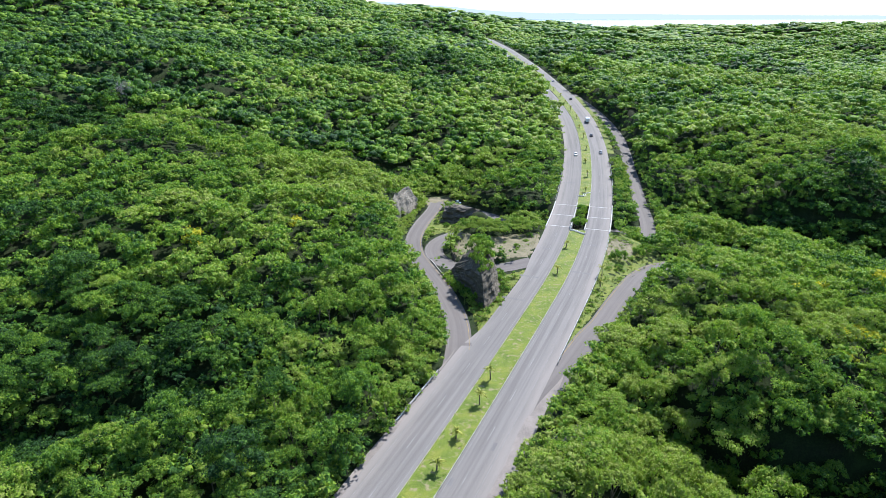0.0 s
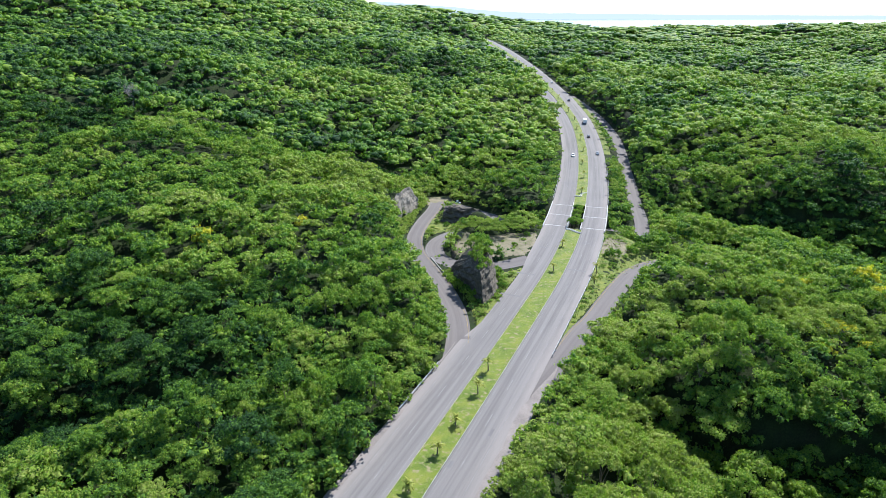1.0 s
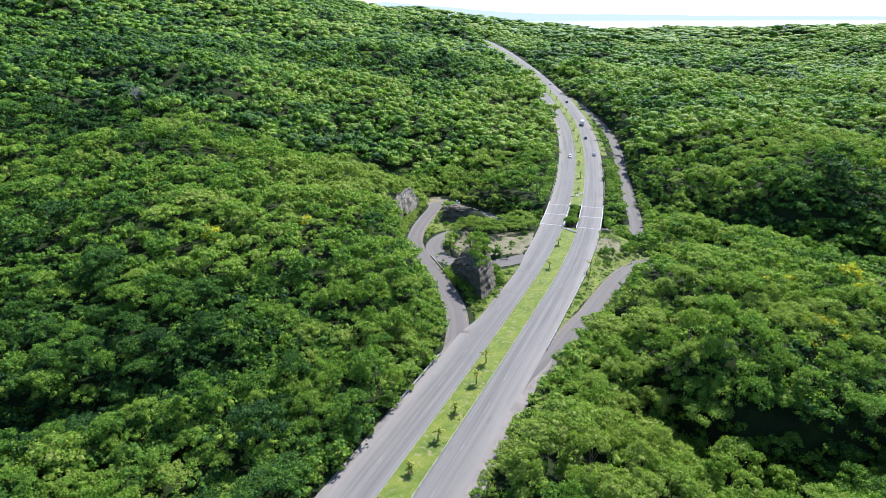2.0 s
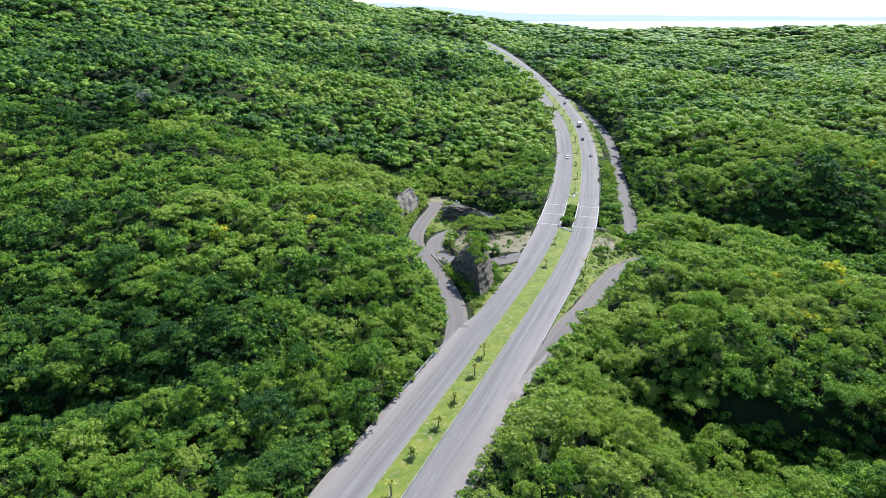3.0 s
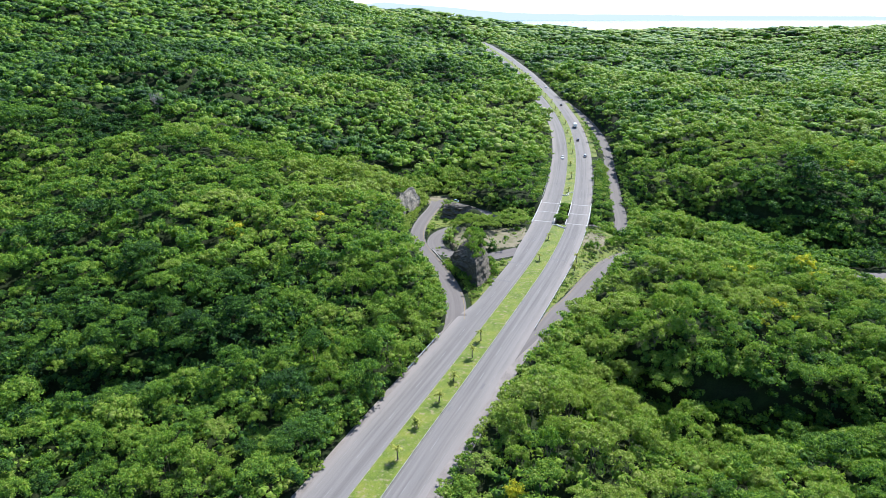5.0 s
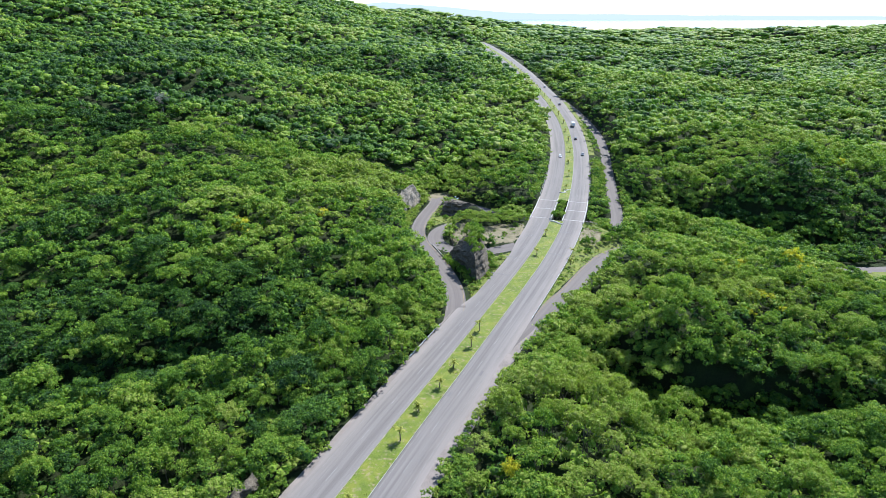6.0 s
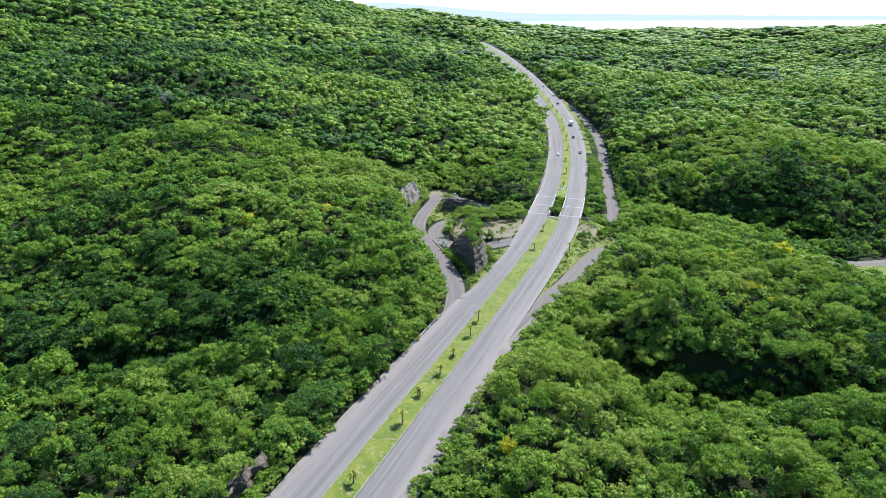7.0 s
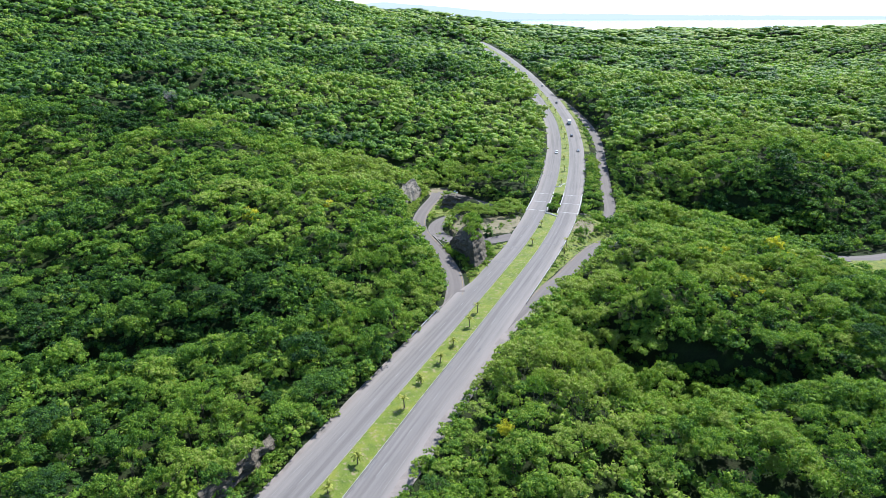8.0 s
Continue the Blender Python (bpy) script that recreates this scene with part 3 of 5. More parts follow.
FIELD = [(160, 172), (185, 168), (208, 174), (220, 193), (192, 183), (165, 181)]
LOT = [(-8, 276), (-10, 290), (4, 291), (6, 281), (2, 274)]
patch("verge", LEFT_VERGE, VERGE, 0.05, "yellow-green weedy verge between slip road and highway")
patch("verge", RIGHT_VERGE, VERGE, 0.05, "yellow-green weedy verge between highway and slip road", 0.6, 0.4)
patch("verge", LOOP_VERGE, VERGE, 0.05, "grassy bank between slip road and hairpin loop")
patch("verge", FIELD, VERGE, 0.15, "small grassy field beside the valley road", 1.5)
patch("clearing", CLEARING, SAND, 0.07, "bare sandy clearing with sparse dry grass")
patch("clearing", RIGHT_CLEARING, SAND, 0.07, "bare sandy patch beside the highway")
patch("clearing", LOT, SAND, 0.07, "pale gravel turning place at the end of the slip road")
strip = AFTER[(AFTER[:, 1] > 350) & (AFTER[:, 1] < 520)]
tagged(ribbon("verge", strip, MAIN_HALF + 0.1, MAIN_HALF + 3.6, 0.03, VERGE, cells=4, wobble_b=0.5), "yellow-green grass strip between highway and service road", "ground", kind="structure")


def tufts(name, spots, size, material, label):
    """Many small tufts of blades in one mesh."""
    rng = np.random.default_rng(5)
    v, f = [], []
    for x, y, z, k in spots:
        for _ in range(4):
            a, lean = rng.uniform(0, 6.283), rng.uniform(0.2, 0.8)
            h, w = size * k * rng.uniform(0.6, 1.3), size * k * rng.uniform(0.25, 0.5)
            dx, dy = math.cos(a), math.sin(a)
            i = len(v)
            v += [(x - dy * w, y + dx * w, z), (x + dy * w, y - dx * w, z), (x + dx * h * lean, y + dy * h * lean, z + h)]
            f.append((i, i + 1, i + 2))
    ob = tri_object(name, np.array(v), np.array(f), material)
    tagged(ob, label, "grass", kind="stuff")


def median_spots():
    rng = np.random.default_rng(3)
    r = rights(MAIN)
    out = []
    for i, (p, n) in enumerate(zip(MAIN, r)):
        if not (20 < p[1] < BRIDGE_A or BRIDGE_B < p[1] < 480):
            continue
        many = 16 if p[1] < 240 else 6
        for _ in range(many):
            o, q = rng.uniform(-2.6, 3.2 if p[1] < BRIDGE_A else 2.6), rng.uniform(-1.5, 1.5)
            x, y = p[0] + n[0] * o - n[1] * q, p[1] + n[1] * o + n[0] * q
            if vnoise(x, y, 5, 31) < -0.45:
                continue
            out.append((x, y, p[2] + 0.2, rng.uniform(0.5, 1.0) * (1.5 if abs(o) > 2.3 else 1.0)))
    return out


def verge_spots():
    rng = np.random.default_rng(4)
    out = []
    for poly, n in ((LEFT_VERGE, 5200), (RIGHT_VERGE, 6000), (LOOP_VERGE, 2200), (CLEARING, 500)):
        xs = rng.uniform(min(p[0] for p in poly), max(p[0] for p in poly), n)
        ys = rng.uniform(min(p[1] for p in poly), max(p[1] for p in poly), n)
        ok = inside(xs, ys, poly) & (vnoise(xs, ys, 6, 33) > -0.35) & (away(xs, ys, MAIN)[0] > np.where(poly is LEFT_VERGE, 11.0, 13.0))
        zs = ground_z(xs, ys)
        out += [(x, y, z + 0.08, k) for x, y, z, k, o in zip(xs, ys, zs, rng.uniform(0.7, 2.2, n), ok) if o]
    return out


tufts("median_grass", median_spots(), 0.17, BLADES, "short green grass growing on the median strip")
tufts("verge_grass", verge_spots(), 0.17, BLADES, "tall yellow-green weeds growing on the verges")


# ------------------------------------------------------------------ bridge
def strip_between(line, y0, y1):
    q = line[(line[:, 1] > y0 - 3.2) & (line[:, 1] < y1 + 3.2)]
    return q


def swept(name, line, prof, material, parent, label=""):
    """A closed profile (metres right, metres up) swept along a line."""
    r = rights(line)
    verts, faces = [], []
    w = len(prof)
    for p, n in zip(line, r):
        for o, h in prof:
            verts.append((float(p[0] + n[0] * o), float(p[1] + n[1] * o), float(p[2] + h)))
    for i in range(len(line) - 1):
        for k in range(w):
            l = (k + 1) % w
            faces.append((i * w + k, i * w + l, (i + 1) * w + l, (i + 1) * w + k))
    faces.append(tuple(range(w))[::-1])
    faces.append(tuple((len(line) - 1) * w + k for k in range(w)))
    ob = mesh_object(name, verts, faces, material, parent)
    if label:
        ob["label"] = label
    return ob


def bridge(a, b, label):
    base = new("bridge")
    tagged(base, label, "bridge", group="bridge decks")
    line = strip_between(MAIN, BRIDGE_A - 2, BRIDGE_B + 2)
    swept("deck", line, [(a - 0.3, -1.1), (a - 0.3, -0.03), (b + 0.3, -0.03), (b + 0.3, -1.1)], CONCRETE_OLD, base)
    for o in (a, b):
        swept("parapet", line, [(o - 0.15, -0.2), (o - 0.15, 0.55), (o - 0.1, 0.62), (o + 0.1, 0.62), (o + 0.15, 0.55), (o + 0.15, -0.2)], CONCRETE, base, "white painted concrete parapet")
    r = rights(MAIN)
    for y in (229.5, 243.5, 257.0):
        i = int(np.argmin(np.abs(MAIN[:, 1] - y)))
        p, n = MAIN[i], r[i]
        d = (-n[1], n[0])
        c = [(p[0] + n[0] * o + d[0] * e, p[1] + n[1] * o + d[1] * e, p[2] + h) for h in (0.03, -0.1) for o, e in ((a + 0.25, -0.16), (b - 0.25, -0.16), (b - 0.25, 0.16), (a + 0.25, 0.16))]
        c = [tuple(map(float, q)) for q in c]
        ob = mesh_object("expansion_joint", c, [(0, 1, 2, 3), (4, 7, 6, 5), (0, 4, 5, 1), (1, 5, 6, 2), (2, 6, 7, 3), (3, 7, 4, 0)], CONCRETE, base)
        ob["label"] = "pale expansion joint across the road"
    for y in (230.5, 243.5, 256.0):
        i = int(np.argmin(np.abs(MAIN[:, 1] - y)))
        p, n = MAIN[i], r[i]
        bm = box_bm((b - a - 0.6, 1.0, 7.5), (0, 0, 0), 0.05)
        ob = part("pier", bm, CONCRETE_OLD, base)
        ob.matrix_basis = pose(p[0] + n[0] * (a + b) / 2, p[1] + n[1] * (a + b) / 2, -4.8, 0, 0, math.degrees(math.atan2(n[1], n[0])))
    return base


bridge(-MAIN_HALF, -MEDIAN_HALF, "concrete road bridge with white parapets and pale joints")
bridge(MEDIAN_HALF, MAIN_HALF, "concrete road bridge with white parapets and pale joints")


def chute(points, label):
    """A white concrete drain across the median."""
    line = spline(points, 0.8)
    base = new("drain_chute")
    tagged(base, label, "drain", group="drains at the bridge")
    swept("channel", line, [(-0.3, -0.1), (-0.3, 0.12), (0.3, 0.12), (0.3, -0.1)], CONCRETE, base)
    for s in (-0.38, 0.38):
        swept("lip", line, [(s - 0.12, -0.1), (s - 0.12, 0.34), (s + 0.12, 0.34), (s + 0.12, -0.1)], CONCRETE, base)


chute([(49.6, 224.8, 0.2), (51.5, 224.0, 0.2), (53.2, 221.2, 0.2), (54.6, 220.2, 0.2)], "white concrete drain chute across the end of the median")
chute([(62.8, 272.5, 0.2), (65.0, 271.5, 0.2), (66.6, 275.5, 0.2), (69.4, 277.5, 0.25)], "white concrete drain chute across the end of the median")

POST_BM = box_bm((0.11, 0.13, 0.95), (0, 0, 0.38), 0.015)
POST = bpy.data.meshes.new("post")
POST_BM.to_mesh(POST)
POST_BM.free()
POST.materials.append(STEEL)


def guard_rail(line, offset, label, gap=1):
    base = new("guard_rail")
    tagged(base, label, "guard rail", group="guard rails along the highway")
    o = offset
    swept("beam", line, [(o - 0.03, 0.50), (o + 0.05, 0.56), (o - 0.03, 0.64), (o + 0.05, 0.72), (o - 0.03, 0.80), (o - 0.06, 0.80), (o + 0.02, 0.72), (o - 0.06, 0.64), (o + 0.02, 0.56), (o - 0.06, 0.50)], STEEL, base, "galvanised corrugated steel beam")
    r = rights(line)
    for p, n in list(zip(line, r))[::gap]:
        ob = new("post", POST)
        ob.parent = base
        ob.matrix_basis = pose(p[0] + n[0] * (o + 0.12), p[1] + n[1] * (o + 0.12), p[2], 0, 0, math.degrees(math.atan2(n[1], n[0])))


def stretch(y0, y1):
    return MAIN[(MAIN[:, 1] > y0) & (MAIN[:, 1] < y1)]


guard_rail(stretch(100, 121), -MAIN_HALF - 0.3, "galvanised steel guard rail beside the trees")
guard_rail(stretch(131, 222), MAIN_HALF + 0.3, "galvanised steel guard rail beside the weedy verge")
guard_rail(stretch(262, 330), MAIN_HALF + 0.3, "galvanised steel guard rail beside the bushes")
guard_rail(stretch(262, 330), -MAIN_HALF - 0.3, "galvanised steel guard rail beside the trees")
low_wall = LEFT_RAMP[(LEFT_RAMP[:, 1] > 176) & (LEFT_RAMP[:, 1] < 203)]
tagged(swept("low_wall", low_wall, [(3.5, -0.4), (3.5, 0.36), (3.78, 0.36), (3.78, -0.4)], CONCRETE_OLD, None), "low grey concrete wall between slip road and loop", "wall")


# ------------------------------------------------------------------ rock
def rock_body(name, base, top, label, rough=0.9, rows=16, around=9, cap=True, material=ROCK, strata=0.25):
    """Cut rock: a wall of broken faces between a foot line and a top line (closed when cap is set)."""
    base, top = np.array(base, float), np.array(top, float)
    if cap:
        base, top = np.vstack([base, base[:1]]), np.vstack([top, top[:1]])

    def dense(q):
        out = []
        for i in range(len(q) - 1):
            out += [q[i] + (q[i + 1] - q[i]) * k / around for k in range(around)]
        return np.array(out if cap else [*out, q[-1]])

    b, t = dense(base), dense(top)
    mid = b.mean(0)
    grid = np.array([b + (t - b) * (k / rows) for k in range(rows + 1)])
    x, y, z = grid[..., 0], grid[..., 1], grid[..., 2]
    ang = x * 0.8 + y
    push = rough * (0.7 * vnoise(ang, z, 3.2, 41) + (0.3 + 0.8 * strata) * vnoise(ang, z * 1.7, 1.3, 42) + strata * np.sign(np.sin(z * 2.6 + vnoise(ang, z, 4, 43))))
    push[0] *= 0.4
    dx, dy = x - mid[0], y - mid[1]
    if cap:
        dd = np.hypot(dx, dy) + 1e-6
        grid[..., 0] += push * dx / dd
        grid[..., 1] += push * dy / dd
    else:
        e = b[-1] - b[0]
        e = np.array([-e[1], e[0]]) / np.hypot(*e[:2])
        grid[..., 0] += push * e[0]
        grid[..., 1] += push * e[1]
    grid[..., 2] += 0.3 * rough * vnoise(ang, z + 7, 2.0, 44) * (z > b[:, 2].min() + 0.5)
    n = b.shape[0]
    faces = []
    for j in range(rows):
        for i in range(n if cap else n - 1):
            l = (i + 1) % n
            faces.append((j * n + i, j * n + l, (j + 1) * n + l, (j + 1) * n + i))
    verts = grid.reshape(-1, 3).tolist()
    if cap:
        c = grid[-1].mean(0)
        verts.append([c[0], c[1], c[2] + 0.8])
        for i in range(n):
            faces.append((rows * n + i, rows * n + (i + 1) % n, len(verts) - 1))
    ob = mesh_object(name, verts, faces, material)
    return tagged(ob, label, "rock")


rock_body("rock_pillar", [(12.1, 157, -1), (16.1, 162.5, -1), (18.6, 178, -1), (13.1, 185, -1.5), (2.1, 187, -2.5), (4.6, 174, -1.5)],
          [(11.3, 161, 8.6), (13.3, 165, 10), (14.6, 177, 12), (10.6, 181.5, 11), (3.3, 185, 1.6), (7.5, 172.5, 6.4)], "tall dark pillar of cut rock with bushes on top", material=DARK_ROCK)
rock_body("rock_outcrop", [(-1.5, 247, -5.4), (4, 246, -5.2), (17, 251, -5.8), (18, 256, -5.8), (5, 257, -5.5), (0, 254, -5.5)],
          [(0, 249.5, 0.2), (4, 248.5, 1.9), (13, 251, 1.0), (16.5, 254.5, -1.2), (5, 255, 1.8), (1, 253, 1.0)], "low dark rock outcrop with grass on top", 1.1, material=DARK_ROCK)
rock_body("cliff", [(-25.5, 237, -3.6), (-22.3, 243, -4.2), (-19.0, 251, -4.6), (-14.2, 263, -5), (-11.5, 270, -5.4)], [(-26.5, 238.5, -1.2), (-23.6, 245, 4.6), (-20.2, 254, 7.0), (-15.6, 265.5, 7.0), (-12.2, 272, -1.0)], "weathered brown rock cutting on the wooded hillside", 0.7, around=12, cap=False, strata=0.03)
rock_body("cliff", [(-47.6, 37, -0.3), (-43.2, 45, -0.3), (-37.6, 55, -0.3)], [(-48.4, 38, 3.0), (-44.2, 46, 3.9), (-38.6, 56, 3.2)], "dark grey rock cutting beside the highway below trees", 1.1, around=22, cap=False, material=DARK_ROCK)
rock_body("cliff", [(3.4, 197.5, -3.2), (2.6, 207, -3.4), (4.6, 217.5, -3.6)], [(4.6, 198.5, -0.6), (3.8, 207, -0.4), (5.6, 216.5, -0.6)], "dark rock face on the inside of the hairpin", 0.4, cap=False, material=DARK_ROCK)


# ------------------------------------------------------------------ trees
def ball():
    """The corners and faces of an icosahedron."""
    g = (1 + 5 ** 0.5) / 2
    v = np.array([(-1, g, 0), (1, g, 0), (-1, -g, 0), (1, -g, 0), (0, -1, g), (0, 1, g), (0, -1, -g), (0, 1, -g), (g, 0, -1), (g, 0, 1), (-g, 0, -1), (-g, 0, 1)], float)
    v /= np.linalg.norm(v[0])
    f = []
    for i in range(12):
        for j in range(i + 1, 12):
            for k in range(j + 1, 12):
                a, b, c = v[i], v[j], v[k]
                if max(np.linalg.norm(a - b), np.linalg.norm(b - c), np.linalg.norm(a - c)) < 1.1:
                    f.append((i, j, k) if np.dot(np.cross(b - a, c - a), a) > 0 else (i, k, j))
    return v, np.array(f)


def upper(v, f):
    """The ball without the faces that look down."""
    f = f[v[f].mean(1)[:, 2] > -0.35]
    used = np.unique(f)
    back_to = np.zeros(len(v), int)
    back_to[used] = np.arange(len(used))
    return v[used], back_to[f]


COARSE = upper(*ball())


def crown(seed, style, leaves, size, lobes, core=0.66, wild=1.0):
    """A crown of radius 1 with its top near height 1: a dome of many clumps of foliage that carry small leaf sprays. Gives corners and triangles."""
    rng = np.random.default_rng(seed)
    lean = rng.uniform(-0.14, 0.14, 2)
    squash = rng.uniform(0.82, 1.18)
    cs, rs = [], []
    for i in range(lobes):
        a, d = i * 2.4 + rng.uniform(-0.6, 0.6), math.sqrt((i + rng.uniform(0.1, 0.9)) / lobes) * 0.80
        r = rng.uniform(0.62, 1.15) * 0.92 / math.sqrt(lobes)
        if style == "flat":
            z, sq = 0.90 - 0.34 * d ** 3 + rng.uniform(-0.10, 0.04), 0.55
        elif style == "tall":
            z, sq = 0.88 - 0.95 * rng.uniform(0.1, 1) * (0.2 + d), 0.95
            d *= 0.80
        elif style == "bush":
            z, sq = 0.74 - 0.62 * d * d + rng.uniform(-0.16, 0.06), 1.0
        elif style == "ragged":
            z, sq = 0.86 - 0.62 * d * d + rng.uniform(-0.26, 0.10), 0.75
        else:
            z, sq = 0.86 - 0.72 * d ** 2.4 + rng.uniform(-0.09, 0.07), 0.72
        r = max(r, 0.20) if lobes > 6 else r
        cs.append((d * squash * math.cos(a) + lean[0] * z, d / squash * math.sin(a) + lean[1] * z, z))
        rs.append((r, r, r * sq))
    cs, rs = np.array(cs), np.array(rs)
    verts, tris = [], []
    base = 0
    for c, r in zip(cs, rs):
        v = COARSE[0] * rng.uniform(core - 0.20, core + 0.08, (len(COARSE[0]), 1)) * r + c
        v[:, 2] = np.where(v[:, 2] < c[2], c[2] + (v[:, 2] - c[2]) * 1.4, v[:, 2])
        verts.append(v)
        tris.append(COARSE[1] + base)
        base += len(COARSE[0])
    pts, nrm = np.zeros((0, 3)), np.zeros((0, 3))
    while len(pts) < leaves:
        n = leaves * 2
        k = rng.choice(lobes, size=n, p=rs[:, 0] ** 2 / np.sum(rs[:, 0] ** 2))
        d = rng.normal(size=(n, 3))
        d /= np.linalg.norm(d, axis=1)[:, None]
        p = cs[k] + d * rs[k] * rng.uniform(1 - 0.26 * wild, 1 + 0.20 * wild, (n, 1))
        q = np.linalg.norm((p[:, None] - cs[None]) / rs[None], axis=2)
        q[np.arange(n), k] = 9
        ok = (d[:, 2] > -0.35) & (q.min(1) > 0.80)
        pts, nrm = np.vstack([pts, p[ok]]), np.vstack([nrm, (d / rs[k])[ok]])
    pts, nrm = pts[:leaves], nrm[:leaves]
    nrm /= np.linalg.norm(nrm, axis=1)[:, None]
    nrm = nrm * 0.8 + rng.normal(size=nrm.shape) * 0.75 * wild + (0, 0, 0.30)
    nrm /= np.linalg.norm(nrm, axis=1)[:, None]
    u = np.cross(nrm, rng.normal(size=nrm.shape))
    u /= np.linalg.norm(u, axis=1)[:, None]
    w = np.cross(nrm, u)
    a = size * rng.uniform(0.6, 1.4, (len(pts), 1))
    b = a * rng.uniform(0.55, 0.95, (len(pts), 1))
    leaf = np.stack([pts + u * a - nrm * a * 0.25, pts - u * a * 0.7 + w * b, pts - u * a * 0.7 - w * b], 1).reshape(-1, 3)
    verts.append(leaf)
    tris.append(base + np.arange(len(pts) * 3).reshape(-1, 3))
    return np.vstack(verts), np.vstack(tris)


STYLES = ("round", "flat", "ragged", "tall", "round", "ragged", "flat", "round")
CLOSE = [crown(100 + i, s, 980, 0.047, 16) for i, s in enumerate(STYLES)]
CLOSE_BIG = [crown(700 + i, s, 1800, 0.035, 30) for i, s in enumerate(STYLES)]
MIDDLE_BIG = [crown(800 + i, s, 480, 0.056, 18, 0.74) for i, s in enumerate(STYLES)]
MIDDLE = [crown(200 + i, s, 210, 0.080, 11, 0.76) for i, s in enumerate(STYLES)]
FAR = [crown(300 + i, s, 52, 0.105, 5, 0.84, 0.7) for i, s in enumerate(STYLES)]
FARTHEST = [crown(400 + i, s, 16, 0.16, 2, 0.86, 0.6) for i, s in enumerate(STYLES)]
SPECKS = [crown(500 + i, "round", 5, 0.22, 2, 0.94, 0.5) for i, s in enumerate(STYLES)]
BUSHES = [crown(900 + i, "bush", 760, 0.056, 16) for i in range(4)]
MOUNDS = [crown(600 + i, s, 56, 0.14, 3, 0.66, 1.0) for i, s in enumerate(STYLES)]


HEDGE = [(3, 223), (7, 218.5), (14, 216.2), (24, 216.5), (36, 221), (40, 226), (37, 231), (22, 228), (8, 232)]


def clear_of_roads(x, y, r):
    """True where a tree of that crown radius may stand."""
    ok = np.ones(len(x), bool)
    for line, half in ((MAIN, 12.6), (LEFT_RAMP, 3.3), (RIGHT_RAMP, 3.3), (LOOP, 3.7), (SERVICE, 2.8), (UNDER, 3.6), (VALLEY, 4.2)):
        d, _ = away(x, y, line)
        margin = np.where(y > 500, 0.85 * r, np.maximum(0.40 * r, r - 1.7))
        if line is LEFT_RAMP or line is RIGHT_RAMP:
            margin = np.where(y < 240, np.where(y < 160, 0.62, 0.8) * r, margin)
        if line is MAIN:
            margin = margin + np.where((x > main_x(y)) & (y < 112), 2.6, 0.0)
        ok &= d > half + margin
    for poly in (LEFT_VERGE, RIGHT_VERGE, LOOP_VERGE, CLEARING, RIGHT_CLEARING, LOT, FIELD):
        ok &= ~inside(x, y, poly)
    ok &= ~inside(x, y, [(14, 155), (21, 162), (22, 186), (3, 188), (5, 172)])
    ok &= (np.hypot(x - 25, y - 93) > 3.0) & (np.hypot(x - 63, y - 91) > 7.0 + 0.5 * r)
    ok &= ~inside(x, y, HEDGE) & ~inside(x, y, [(-4, 236), (-3, 258), (6, 268), (20, 259), (31, 249), (25, 232), (8, 236)])
    ok &= ~inside(x, y, [(-48.6, 36), (-38.6, 57), (-33, 55), (-43, 33)])
    ok &= ~inside(x, y, [(-26, 238), (-14, 230), (-11, 272), (-17, 276), (-27, 252)])
    return ok


def stand(x0, x1, y0, y1, gap, seed):
    """Places for trees: a jittered grid with gaps."""
    rng = np.random.default_rng(seed)
    xs, ys = np.meshgrid(np.arange(x0, x1, gap), np.arange(y0, y1, gap))
    x = xs.ravel() + rng.uniform(-0.5, 0.5, xs.size) * gap
    y = ys.ravel() + rng.uniform(-0.5, 0.5, ys.size) * gap
    r = gap * (0.46 + 0.36 * rng.uniform(0, 1, x.size) ** 1.3)
    big = rng.uniform(size=x.size) < 0.14
    r = np.where(big, r * 1.55, r)
    return x, y, r, rng


# relief painted into leaf tint: shaded valleys (minus), sunlit ridges (plus); half width, change, line
RELIEF_TINTS = [(26, -0.20, [(-215, 372), (-133, 372), (-70, 335), (-15, 312)]), (34, 0.14, [(-230, 470), (-110, 450), (0, 420), (40, 400)]), (40, -0.14, [(-300, 560), (-150, 570), (0, 560)]),
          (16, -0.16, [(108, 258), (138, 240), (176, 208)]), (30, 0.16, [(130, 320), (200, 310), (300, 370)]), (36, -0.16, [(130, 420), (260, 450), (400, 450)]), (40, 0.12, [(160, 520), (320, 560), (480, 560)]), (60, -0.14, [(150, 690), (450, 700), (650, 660)])]


